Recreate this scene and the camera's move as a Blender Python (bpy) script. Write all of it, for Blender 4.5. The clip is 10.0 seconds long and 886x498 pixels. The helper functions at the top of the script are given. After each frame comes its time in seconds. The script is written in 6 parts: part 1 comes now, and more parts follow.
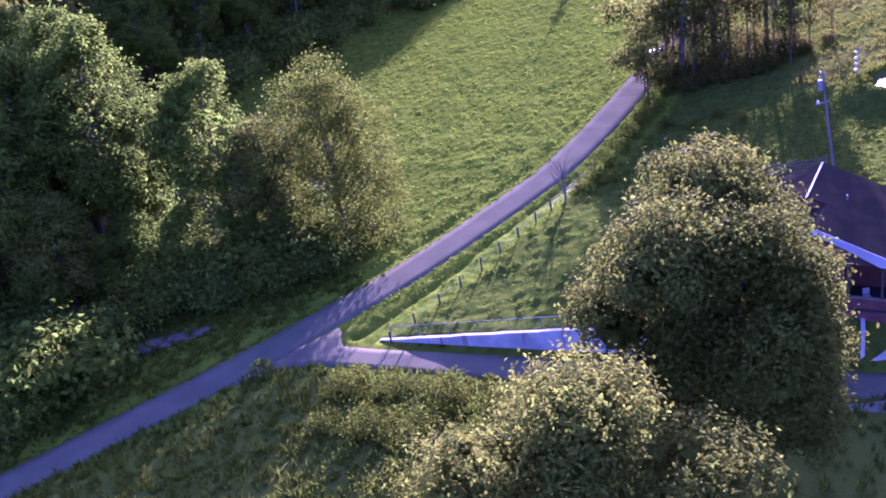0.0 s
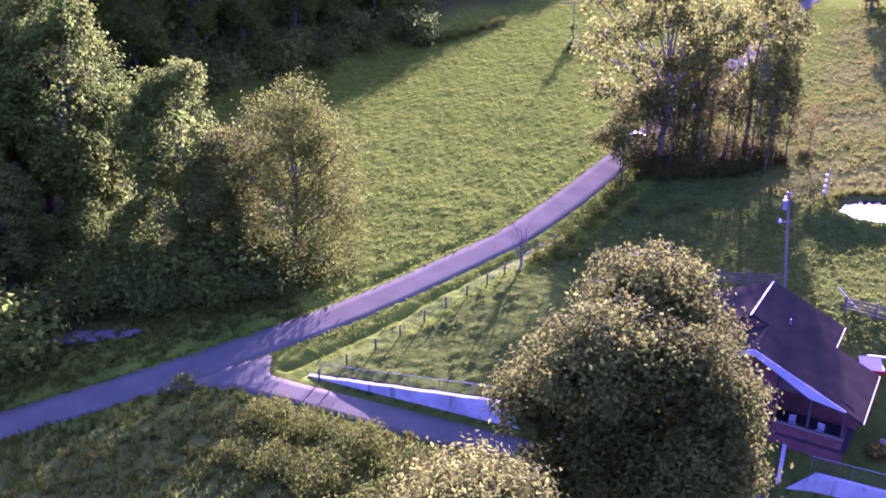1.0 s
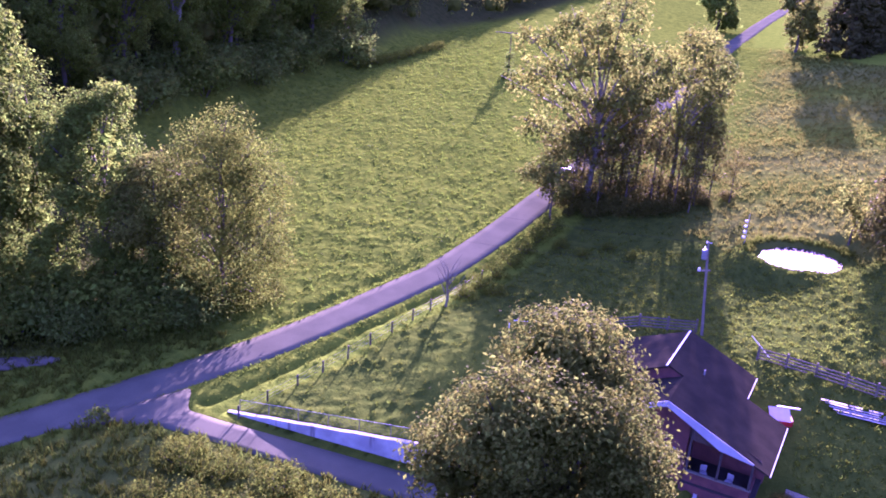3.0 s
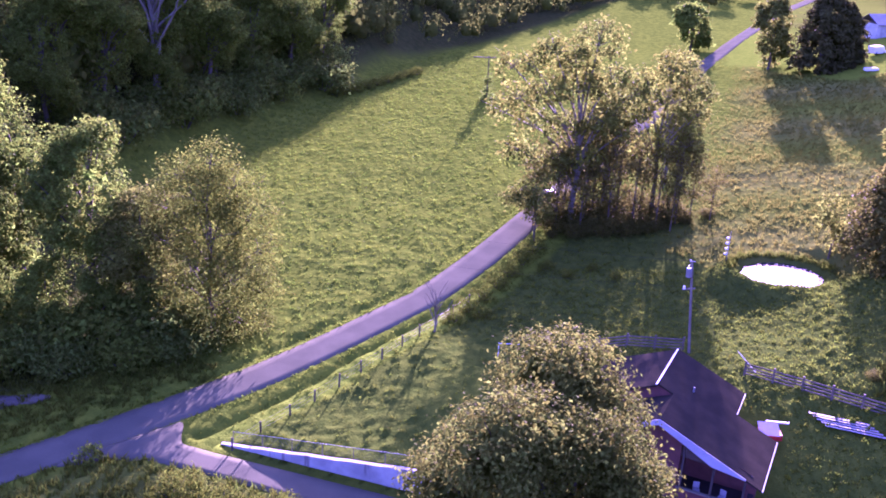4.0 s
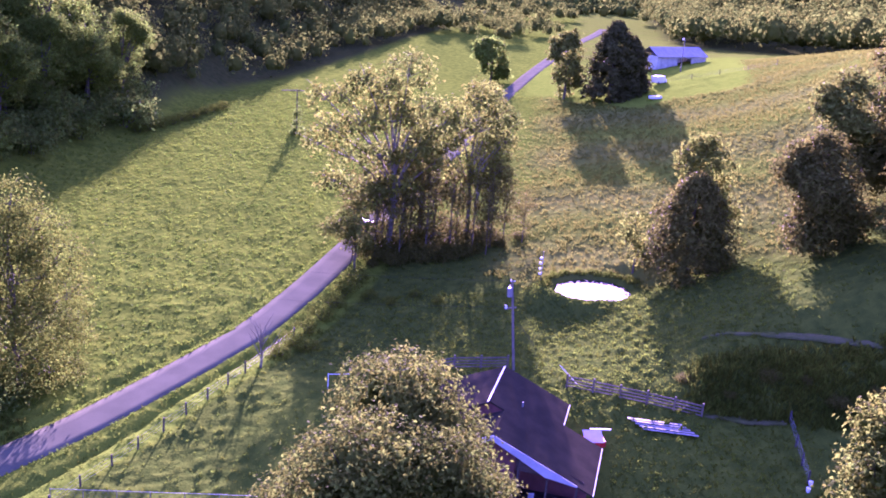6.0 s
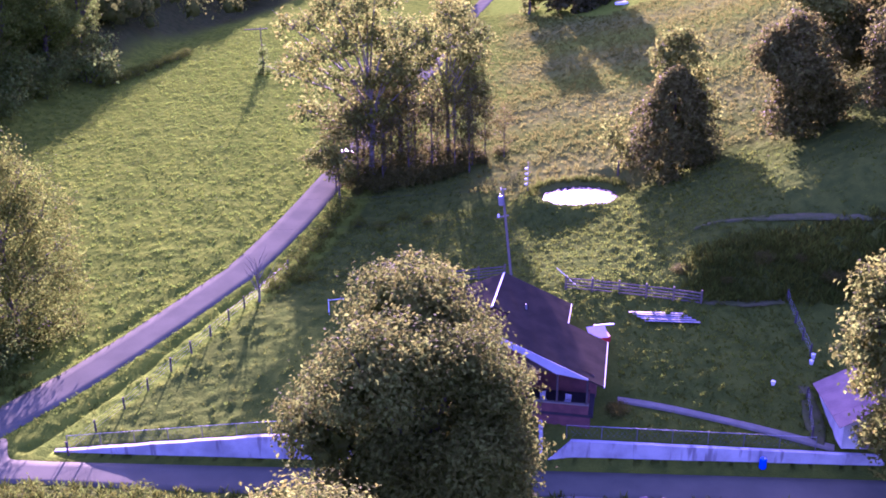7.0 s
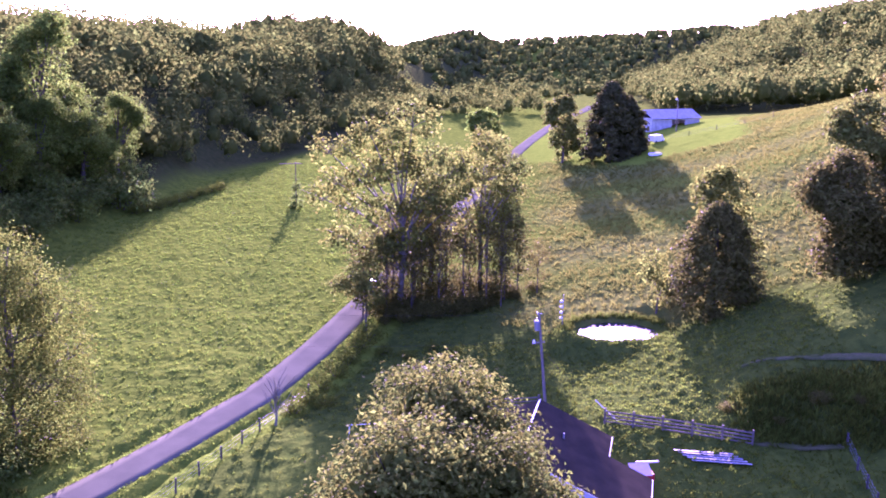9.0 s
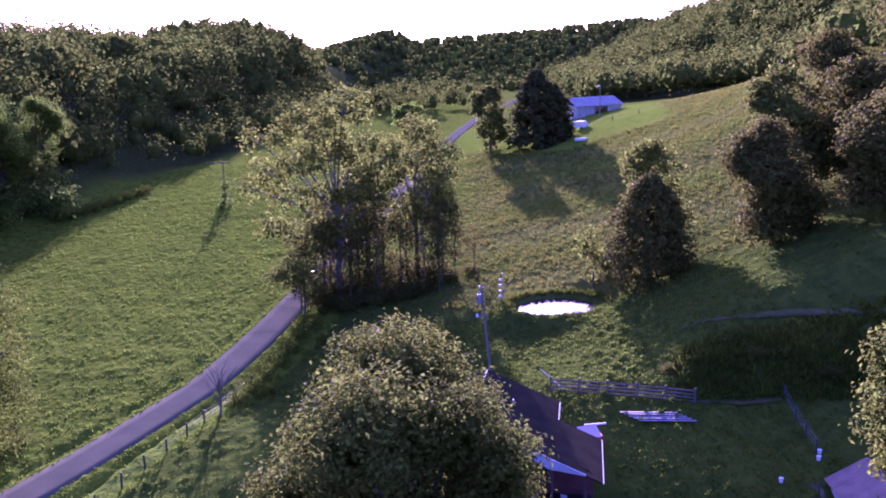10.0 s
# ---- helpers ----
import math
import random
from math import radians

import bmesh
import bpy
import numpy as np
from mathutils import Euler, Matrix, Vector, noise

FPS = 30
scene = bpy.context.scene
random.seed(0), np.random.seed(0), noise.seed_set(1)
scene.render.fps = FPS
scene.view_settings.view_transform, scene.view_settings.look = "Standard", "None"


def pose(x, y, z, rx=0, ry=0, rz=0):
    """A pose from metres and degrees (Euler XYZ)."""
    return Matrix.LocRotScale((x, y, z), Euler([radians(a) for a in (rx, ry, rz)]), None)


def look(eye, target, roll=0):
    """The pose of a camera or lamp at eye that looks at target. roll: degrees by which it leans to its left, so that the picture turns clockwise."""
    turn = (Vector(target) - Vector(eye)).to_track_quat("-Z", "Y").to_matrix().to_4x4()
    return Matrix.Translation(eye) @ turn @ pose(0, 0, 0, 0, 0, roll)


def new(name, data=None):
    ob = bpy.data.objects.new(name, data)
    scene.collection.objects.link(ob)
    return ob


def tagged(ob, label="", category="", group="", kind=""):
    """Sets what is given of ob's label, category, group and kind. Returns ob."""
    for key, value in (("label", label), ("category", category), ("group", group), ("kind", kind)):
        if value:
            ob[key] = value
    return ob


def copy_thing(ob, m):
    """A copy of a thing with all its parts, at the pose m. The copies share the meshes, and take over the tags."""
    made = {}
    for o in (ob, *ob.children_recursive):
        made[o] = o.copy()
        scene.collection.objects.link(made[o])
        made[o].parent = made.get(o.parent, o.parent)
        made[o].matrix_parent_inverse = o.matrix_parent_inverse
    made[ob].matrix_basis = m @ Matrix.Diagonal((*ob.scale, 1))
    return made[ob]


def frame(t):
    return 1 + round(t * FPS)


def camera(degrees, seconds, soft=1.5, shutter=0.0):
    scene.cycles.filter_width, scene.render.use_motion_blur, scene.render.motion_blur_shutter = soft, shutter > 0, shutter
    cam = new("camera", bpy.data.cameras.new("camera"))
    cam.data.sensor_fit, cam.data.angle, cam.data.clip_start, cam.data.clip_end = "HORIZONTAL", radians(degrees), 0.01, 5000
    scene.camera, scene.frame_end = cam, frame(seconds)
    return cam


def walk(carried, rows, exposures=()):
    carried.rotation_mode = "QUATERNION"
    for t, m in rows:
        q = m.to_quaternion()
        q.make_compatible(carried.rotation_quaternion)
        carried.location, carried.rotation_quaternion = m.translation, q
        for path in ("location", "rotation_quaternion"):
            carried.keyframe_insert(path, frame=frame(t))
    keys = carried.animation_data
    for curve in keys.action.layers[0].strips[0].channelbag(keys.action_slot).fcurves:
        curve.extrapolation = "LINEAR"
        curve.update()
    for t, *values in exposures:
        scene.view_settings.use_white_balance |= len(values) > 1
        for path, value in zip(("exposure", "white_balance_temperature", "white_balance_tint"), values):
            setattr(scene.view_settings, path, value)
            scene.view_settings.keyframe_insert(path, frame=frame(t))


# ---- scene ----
cam = camera(50.4, 10.0, 1.8)
PATH = [
    (0, (0.485, -1.163, 29.725), (0.345, 0.658, 28.909), -10.5),
    (0.5, (0.998, -0.284, 30.405), (0.862, 1.540, 29.596), -8.4),
    (0.6, (1.135, -0.183, 30.565), (1.002, 1.652, 29.781), -8.1),
    (0.7, (1.271, -0.083, 30.724), (1.145, 1.754, 29.944), -7.2),
    (0.8, (1.408, 0.018, 30.884), (1.304, 1.853, 30.096), -4.5),
    (0.9, (1.545, 0.118, 31.044), (1.471, 1.959, 30.264), -2.0),
    (1, (1.681, 0.219, 31.203), (1.625, 2.067, 30.440), 1.1),
    (1.5, (2.213, 0.363, 31.958), (2.187, 2.232, 31.249), 4.1),
    (2, (2.456, 0.548, 32.516), (2.478, 2.428, 31.834), 4.6),
    (2.2, (2.522, 0.546, 32.732), (2.566, 2.427, 32.054), 4.5),
    (3.3, (2.079, 1.047, 34.144), (2.184, 2.899, 33.398), 4.1),
    (3.4, (2.039, 1.092, 34.272), (2.144, 2.949, 33.537), 3.1),
    (3.5, (1.999, 1.138, 34.400), (2.103, 2.999, 33.677), 3.8),
    (3.6, (1.900, 0.961, 34.392), (2.003, 2.851, 33.745), 3.7),
    (3.7, (1.802, 0.785, 34.383), (1.903, 2.677, 33.742), 4.3),
    (3.8, (1.704, 0.609, 34.374), (1.809, 2.508, 33.756), 3.5),
    (3.9, (1.605, 0.433, 34.366), (1.720, 2.328, 33.739), 3.5),
    (4, (1.507, 0.257, 34.357), (1.629, 2.131, 33.670), 3.4),
    (4.1, (1.450, 0.286, 34.479), (1.580, 2.147, 33.757), 3.9),
    (4.2, (1.394, 0.316, 34.600), (1.527, 2.171, 33.865), 3.8),
    (4.3, (1.337, 0.345, 34.722), (1.479, 2.197, 33.979), 3.7),
    (4.5, (1.223, 0.405, 34.965), (1.398, 2.252, 34.220), 2.8),
    (5, (0.802, 0.316, 35.037), (1.083, 2.154, 34.300), 3.4),
    (5.5, (0.434, 0.218, 34.680), (0.812, 2.037, 33.939), 3.6),
    (5.6, (0.357, 0.185, 34.519), (0.751, 2.004, 33.786), 3.6),
    (5.7, (0.281, 0.152, 34.359), (0.693, 1.970, 33.634), 3.7),
    (5.8, (0.205, 0.119, 34.198), (0.640, 1.944, 33.504), 3.6),
    (5.9, (0.129, 0.087, 34.038), (0.602, 1.927, 33.414), 3.6),
    (6, (0.052, 0.054, 33.878), (0.569, 1.893, 33.284), 4.4),
    (6.1, (0.013, 0.142, 33.759), (0.523, 1.973, 33.135), 1.5),
    (6.2, (-0.026, 0.231, 33.640), (0.498, 2.045, 32.983), 1.9),
    (7.3, (-1.605, -0.205, 30.762), (-1.076, 1.565, 29.996), -2.0),
    (7.4, (-1.293, 0.141, 30.489), (-0.792, 1.911, 29.703), -1.7),
    (7.5, (-0.983, 0.489, 30.216), (-0.468, 2.285, 29.501), 0.1),
    (7.6, (-1.369, 0.184, 29.510), (-0.824, 1.995, 28.859), 3.0),
    (7.7, (-1.494, 0.194, 29.035), (-0.946, 1.984, 28.331), 6.0),
    (7.8, (-1.620, 0.204, 28.561), (-1.094, 1.999, 27.852), 6.0),
    (7.9, (-1.745, 0.214, 28.085), (-1.250, 2.016, 27.375), 5.3),
    (8, (-1.871, 0.225, 27.610), (-1.427, 2.022, 26.852), 2.8),
    (8.1, (-1.704, 0.595, 27.666), (-1.319, 2.392, 26.876), 0.8),
    (8.2, (-1.536, 0.965, 27.721), (-1.192, 2.798, 26.998), 2.7),
    (8.3, (-1.370, 1.336, 27.777), (-1.028, 3.158, 27.026), 3.4),
    (8.4, (-1.203, 1.706, 27.832), (-0.868, 3.509, 27.033), 3.5),
    (8.5, (-1.035, 2.077, 27.888), (-0.686, 3.882, 27.102), 2.6),
    (8.6, (-1.066, 2.353, 27.696), (-0.693, 4.174, 26.957), 2.4),
    (8.7, (-1.095, 2.629, 27.503), (-0.685, 4.465, 26.821), 2.3),
    (8.8, (-1.125, 2.905, 27.311), (-0.678, 4.764, 26.723), 2.6),
    (9, (-1.185, 3.458, 26.926), (-0.654, 5.345, 26.526), 1.2),
    (9.1, (-1.288, 3.575, 26.666), (-0.717, 5.456, 26.296), 2.1),
    (9.2, (-1.389, 3.692, 26.407), (-0.767, 5.559, 26.052), 2.2),
    (9.3, (-1.492, 3.809, 26.147), (-0.828, 5.664, 25.803), 1.9),
    (9.4, (-1.593, 3.926, 25.888), (-0.904, 5.775, 25.559), 1.8),
    (9.5, (-1.696, 4.043, 25.628), (-0.983, 5.888, 25.336), -0.5),
    (9.7, (-1.937, 3.712, 25.194), (-1.311, 5.562, 24.759), -0.8),
    (9.8, (-2.058, 3.547, 24.976), (-1.426, 5.395, 24.542), -1.9),
    (10, (-2.299, 3.217, 24.542), (-1.625, 5.059, 24.148), -0.8),
]
EXPOSURES = [(0.0, 2.92, 4800, 116), (1.0, 3.18, 4970, 128), (6.0, 3.18, 5060, 134), (8.5, 3.18, 5060, 132), (9.0, 3.25, 5010, 130), (9.5, 2.35, 4900, 120), (10.0, 2.25, 4800, 121)]
walk(cam, [(t, look(eye, target, roll)) for t, eye, target, roll in PATH], EXPOSURES)

# ---- world and sun ----
SUN_AZ, SUN_EL = 14.5, 13.5  # degrees to the right of +y, degrees up
world = bpy.data.worlds.new("world")
scene.world = world
world.use_nodes = True
wn = world.node_tree.nodes
sky = wn.new("ShaderNodeTexSky")
sky.sky_type, sky.sun_disc = "NISHITA", False
sky.sun_elevation, sky.sun_rotation = radians(SUN_EL), radians(SUN_AZ)
sky.air_density, sky.dust_density, sky.ozone_density = 1.0, 2.0, 2.0
wn["Background"].inputs["Strength"].default_value = 0.09
world.node_tree.links.new(sky.outputs[0], wn["Background"].inputs["Color"])
sun = new("sun", bpy.data.lights.new("sun", "SUN"))
sun.data.energy, sun.data.angle, sun.data.color = 5.0, radians(0.6), (1.0, 0.86, 0.5)
sx, sy, sz = (math.sin(radians(SUN_AZ)) * math.cos(radians(SUN_EL)), math.cos(radians(SUN_AZ)) * math.cos(radians(SUN_EL)), math.sin(radians(SUN_EL)))
sun.matrix_world = look((60 * sx, 60 * sy, 60 * sz + 40), (0, 0, 40))

# ---- materials ----


def material(name, base, rough=0.8, vary=0.25, scale=4.0, fine=40.0, bump=0.3, second=None, metal=0.0, transl=0.0, island=0.0, spec=0.3, dist=0.05):
    """A rough surface: two scales of noise between a base colour and a second one, with bump."""
    m = bpy.data.materials.new(name)
    m.use_nodes = True
    nt = m.node_tree
    n, ln = nt.nodes, nt.links.new
    b = n["Principled BSDF"]
    b.inputs["Roughness"].default_value, b.inputs["Metallic"].default_value = rough, metal
    b.inputs["Specular IOR Level"].default_value = spec
    tc = n.new("ShaderNodeTexCoord")
    big, small = n.new("ShaderNodeTexNoise"), n.new("ShaderNodeTexNoise")
    for t, sc in ((big, scale), (small, fine)):
        t.inputs["Scale"].default_value, t.inputs["Detail"].default_value = sc, 4.0
        ln(tc.outputs["Object"], t.inputs["Vector"])
    second = second or tuple(c * (1 - vary) for c in base)
    mix = n.new("ShaderNodeMix")
    mix.data_type = "RGBA"
    mix.inputs[6].default_value, mix.inputs[7].default_value = (*base, 1), (*second, 1)
    ramp = n.new("ShaderNodeMapRange")
    ramp.inputs["From Min"].default_value, ramp.inputs["From Max"].default_value = 0.35, 0.65
    ln(big.outputs["Fac"], ramp.inputs["Value"])
    ln(ramp.outputs["Result"], mix.inputs[0])
    hsv = n.new("ShaderNodeHueSaturation")
    val = n.new("ShaderNodeMapRange")
    val.inputs["To Min"].default_value, val.inputs["To Max"].default_value = 1 - vary, 1 + vary
    ln(small.outputs["Fac"], val.inputs["Value"])
    ln(mix.outputs[2], hsv.inputs["Color"])
    if island:
        geo = n.new("ShaderNodeNewGeometry")
        add = n.new("ShaderNodeMath")
        add.operation = "MULTIPLY"
        isl = n.new("ShaderNodeMapRange")
        isl.inputs["To Min"].default_value, isl.inputs["To Max"].default_value = 1 - island, 1 + island
        ln(geo.outputs["Random Per Island"], isl.inputs["Value"])
        ln(isl.outputs["Result"], add.inputs[0])
        ln(val.outputs["Result"], add.inputs[1])
        ln(add.outputs[0], hsv.inputs["Value"])
        hue = n.new("ShaderNodeMapRange")
        hue.inputs["To Min"].default_value, hue.inputs["To Max"].default_value = 0.475, 0.515
        ln(geo.outputs["Random Per Island"], hue.inputs["Value"])
        ln(hue.outputs["Result"], hsv.inputs["Hue"])
    else:
        ln(val.outputs["Result"], hsv.inputs["Value"])
    ln(hsv.outputs["Color"], b.inputs["Base Color"])
    if bump:
        bp = n.new("ShaderNodeBump")
        bp.inputs["Strength"].default_value, bp.inputs["Distance"].default_value = bump, dist
        ln(small.outputs["Fac"], bp.inputs["Height"])
        ln(bp.outputs["Normal"], b.inputs["Normal"])
    if transl:
        tr, sh = n.new("ShaderNodeBsdfTranslucent"), n.new("ShaderNodeMixShader")
        sh.inputs[0].default_value = transl
        ln(hsv.outputs["Color"], tr.inputs["Color"])
        ln(b.outputs[0], sh.inputs[1])
        ln(tr.outputs[0], sh.inputs[2])
        ln(sh.outputs[0], n["Material Output"].inputs["Surface"])
    return m


def leaves(name, base, second, rough=0.45, transl=0.4, spec=0.5, spread=0.4):
    return material(name, base, rough, 0.25, 0.12, 1.2, 0.0, second, 0.0, transl, spread, spec)


OAK = leaves("oak_leaves", (0.126, 0.158, 0.020), (0.080, 0.110, 0.015), 0.7, 0.5, 0.02)
MAPLE = leaves("maple_leaves", (0.152, 0.188, 0.023), (0.103, 0.137, 0.018), 0.7, 0.55, 0.02)
GOLD = leaves("yellowing_leaves", (0.142, 0.177, 0.019), (0.088, 0.125, 0.017), 0.7, 0.6, 0.02)
GREEN = leaves("green_leaves", (0.120, 0.192, 0.018), (0.082, 0.143, 0.014), 0.7, 0.6, 0.02)
DARK = leaves("dark_leaves", (0.109, 0.178, 0.022), (0.079, 0.138, 0.018), 0.7, 0.58, 0.02)
CEDAR = leaves("cedar_foliage", (0.059, 0.069, 0.015), (0.043, 0.053, 0.013), 0.8, 0.3, 0.03, 0.25)
RUST = leaves("rusty_leaves", (0.104, 0.113, 0.017), (0.070, 0.084, 0.013), 0.7, 0.5, 0.04)
WOODS = leaves("far_leaves", (0.108, 0.146, 0.020), (0.074, 0.108, 0.016), 0.9, 0.5, 0.0, 0.06)
BLADES = leaves("grass_blades", (0.110, 0.184, 0.009), (0.072, 0.134, 0.008), 0.8, 0.55, 0.03, 0.3)
# blades a little darker than those of the meadow
SWARD = leaves("sward_blades", (0.104, 0.158, 0.010), (0.068, 0.112, 0.009), 0.8, 0.55, 0.03, 0.35)
LOCUST = leaves("locust_leaves", (0.112, 0.154, 0.013), (0.074, 0.112, 0.011), 0.8, 0.55, 0.03)
WEEDS = leaves("dry_weeds", (0.122, 0.142, 0.017), (0.084, 0.112, 0.014), 0.9, 0.55, 0.0, 0.15)
LOW = leaves("green_weeds", (0.094, 0.130, 0.010), (0.058, 0.095, 0.008), 0.9, 0.45, 0.03, 0.4)
BARK = material("bark", (0.095, 0.085, 0.055), 0.9, 0.35, 2.0, 30.0, 0.6)
PALE = material("pale_bark", (0.18, 0.175, 0.115), 0.85, 0.35, 1.5, 20.0, 0.5, (0.095, 0.09, 0.06))
ASPHALT = material("worn_asphalt", (0.101, 0.107, 0.066), 0.95, 0.16, 0.35, 9.0, 0.2, (0.081, 0.088, 0.055), spec=0.0, dist=0.02)
GRAVEL = material("gravel", (0.125, 0.120, 0.070), 0.95, 0.3, 0.6, 9.0, 0.6, (0.065, 0.06, 0.05), spec=0.1)
CONCRETE = material("whitewashed_concrete", (0.50, 0.51, 0.45), 0.85, 0.14, 0.7, 14.0, 0.2, (0.34, 0.345, 0.31))
PATHWAY = material("path_concrete", (0.165, 0.165, 0.115), 0.9, 0.2, 0.8, 10.0, 0.3, spec=0.1)
ROOF = material("brown_shingles", (0.038, 0.034, 0.023), 0.95, 0.25, 0.7, 14.0, 0.5, (0.028, 0.026, 0.018), spec=0.0)
BRICK = material("red_brick", (0.15, 0.058, 0.046), 0.85, 0.3, 1.2, 16.0, 0.4, (0.10, 0.042, 0.036))
WHITE = material("white_paint", (0.78, 0.77, 0.75), 0.5, 0.08, 1.0, 12.0, 0.1)
# white trim greyed down; the shade on the house front is in its colour
TRIM = material("dimmed_trim", (0.36, 0.37, 0.38), 0.7, 0.15, 1.0, 12.0, 0.1)
RED = material("red_paint", (0.35, 0.03, 0.025), 0.45, 0.2, 3.0, 20.0, 0.1)
# pink lightened so that the trailer's lid looks sunlit
PINK = material("sunlit_pink_panel", (0.78, 0.56, 0.50), 0.6, 0.1, 2.0, 20.0, 0.1)
POST = material("dark_post_wood", (0.075, 0.064, 0.054), 0.9, 0.3, 2.0, 24.0, 0.4)
WOOD = material("weathered_wood", (0.14, 0.125, 0.09), 0.9, 0.3, 2.0, 24.0, 0.4)
POLE = material("pole_wood", (0.18, 0.165, 0.125), 0.85, 0.25, 1.0, 18.0, 0.3)
STEEL = material("grey_steel", (0.30, 0.31, 0.32), 0.45, 0.1, 2.0, 20.0, 0.05, metal=0.5)
WIRE = material("dull_wire", (0.13, 0.13, 0.14), 0.6, 0.1, 2.0, 20.0, 0.0, metal=0.3)
TIN = material("galvanised_sheet", (0.26, 0.265, 0.25), 0.55, 0.25, 0.8, 10.0, 0.1, metal=0.2)
RUSTY = material("rusty_sheet", (0.20, 0.135, 0.11), 0.7, 0.3, 0.9, 10.0, 0.3)
BLUE = material("blue_plastic", (0.02, 0.10, 0.62), 0.4, 0.1, 2.0, 10.0, 0.0)
NAVY = material("dark_blue_car_paint", (0.06, 0.075, 0.13), 0.22, 0.06, 2.0, 10.0, 0.0, metal=0.3, spec=0.6)
RUBBER = material("tyre_rubber", (0.02, 0.02, 0.02), 0.8, 0.2, 4.0, 20.0, 0.2)
SHADE = material("porch_shade", (0.03, 0.028, 0.026), 0.9, 0.2, 2.0, 10.0, 0.0)
EARTH = material("bare_earth", (0.12, 0.095, 0.08), 0.95, 0.3, 0.5, 6.0, 0.6, spec=0.05)
PATCH = material("trodden_earth", (0.078, 0.086, 0.034), 0.95, 0.35, 0.9, 6.0, 0.6, (0.048, 0.070, 0.016), spec=0.0)


def clear(name, colour, rough):
    m = bpy.data.materials.new(name)
    m.use_nodes = True
    b = m.node_tree.nodes["Principled BSDF"]
    b.inputs["Base Color"].default_value = (*colour, 1)
    b.inputs["Roughness"].default_value = rough
    b.inputs["Specular IOR Level"].default_value = 0.9
    return m, b


GLASS, _ = clear("window_glass", (0.015, 0.018, 0.022), 0.05)
WATER, wb = clear("pond_water", (0.03, 0.035, 0.03), 0.04)
wt = WATER.node_tree
rip, rb = wt.nodes.new("ShaderNodeTexNoise"), wt.nodes.new("ShaderNodeBump")
rip.inputs["Scale"].default_value = 3.0
rb.inputs["Strength"].default_value, rb.inputs["Distance"].default_value = 0.04, 0.02
wt.links.new(rip.outputs["Fac"], rb.inputs["Height"])
wt.links.new(rb.outputs["Normal"], wb.inputs["Normal"])


def ground_material():
    """Grass that turns to mown lawn, dry weeds, or bare earth and litter by the zone weights of the land."""
    m = bpy.data.materials.new("meadow_ground")
    m.use_nodes = True
    nt = m.node_tree
    n, ln = nt.nodes, nt.links.new
    b = n["Principled BSDF"]
    b.inputs["Roughness"].default_value, b.inputs["Specular IOR Level"].default_value = 1.0, 0.0
    tc, zone, sep = n.new("ShaderNodeTexCoord"), n.new("ShaderNodeAttribute"), n.new("ShaderNodeSeparateColor")
    zone.attribute_name = "zone"
    sward_mix = n.new("ShaderNodeAttribute")
    sward_mix.attribute_name = "sward_mix"
    ln(zone.outputs["Color"], sep.inputs["Color"])
    tex = []
    for sc, det in ((0.05, 3), (0.7, 5), (6.0, 4)):
        t = n.new("ShaderNodeTexNoise")
        t.inputs["Scale"].default_value, t.inputs["Detail"].default_value = sc, det
        ln(tc.outputs["Object"], t.inputs["Vector"])
        tex.append(t)

    def two(a, c, tex_out, lo, hi):
        r, x = n.new("ShaderNodeMapRange"), n.new("ShaderNodeMix")
        x.data_type = "RGBA"
        r.inputs["From Min"].default_value, r.inputs["From Max"].default_value = lo, hi
        x.inputs[6].default_value, x.inputs[7].default_value = (*a, 1), (*c, 1)
        ln(tex_out, r.inputs["Value"])
        ln(r.outputs["Result"], x.inputs[0])
        return x.outputs[2]

    def over(a, c, fac):
        x = n.new("ShaderNodeMix")
        x.data_type = "RGBA"
        ln(a, x.inputs[6])
        ln(c, x.inputs[7])
        ln(fac, x.inputs[0])
        return x.outputs[2]

    grass = two((0.058, 0.100, 0.008), (0.096, 0.142, 0.010), tex[1].outputs["Fac"], 0.38, 0.62)
    # a darker green than the grass above, on its own weight
    sward = two((0.034, 0.060, 0.008), (0.055, 0.084, 0.010), tex[1].outputs["Fac"], 0.38, 0.62)
    grass = over(grass, sward, sward_mix.outputs["Fac"])
    lawn = two((0.086, 0.144, 0.010), (0.108, 0.168, 0.012), tex[1].outputs["Fac"], 0.35, 0.65)
    weed = two((0.104, 0.120, 0.020), (0.072, 0.100, 0.018), tex[1].outputs["Fac"], 0.4, 0.6)
    litter = two((0.050, 0.060, 0.014), (0.034, 0.050, 0.011), tex[1].outputs["Fac"], 0.4, 0.6)
    col = over(over(over(grass, lawn, sep.outputs[0]), weed, sep.outputs[1]), litter, sep.outputs[2])
    hsv, val = n.new("ShaderNodeHueSaturation"), n.new("ShaderNodeMapRange")
    val.inputs["To Min"].default_value, val.inputs["To Max"].default_value = 0.7, 1.3
    ln(tex[2].outputs["Fac"], val.inputs["Value"])
    ln(val.outputs["Result"], hsv.inputs["Value"])
    ln(col, hsv.inputs["Color"])
    ln(hsv.outputs["Color"], b.inputs["Base Color"])
    bp = n.new("ShaderNodeBump")
    bp.inputs["Strength"].default_value, bp.inputs["Distance"].default_value = 0.9, 0.35
    ad = n.new("ShaderNodeMath")
    ad.operation = "ADD"
    ln(tex[1].outputs["Fac"], ad.inputs[0])
    sc = n.new("ShaderNodeMath")
    sc.operation = "MULTIPLY"
    sc.inputs[1].default_value = 0.25
    ln(tex[2].outputs["Fac"], sc.inputs[0])
    ln(sc.outputs[0], ad.inputs[1])
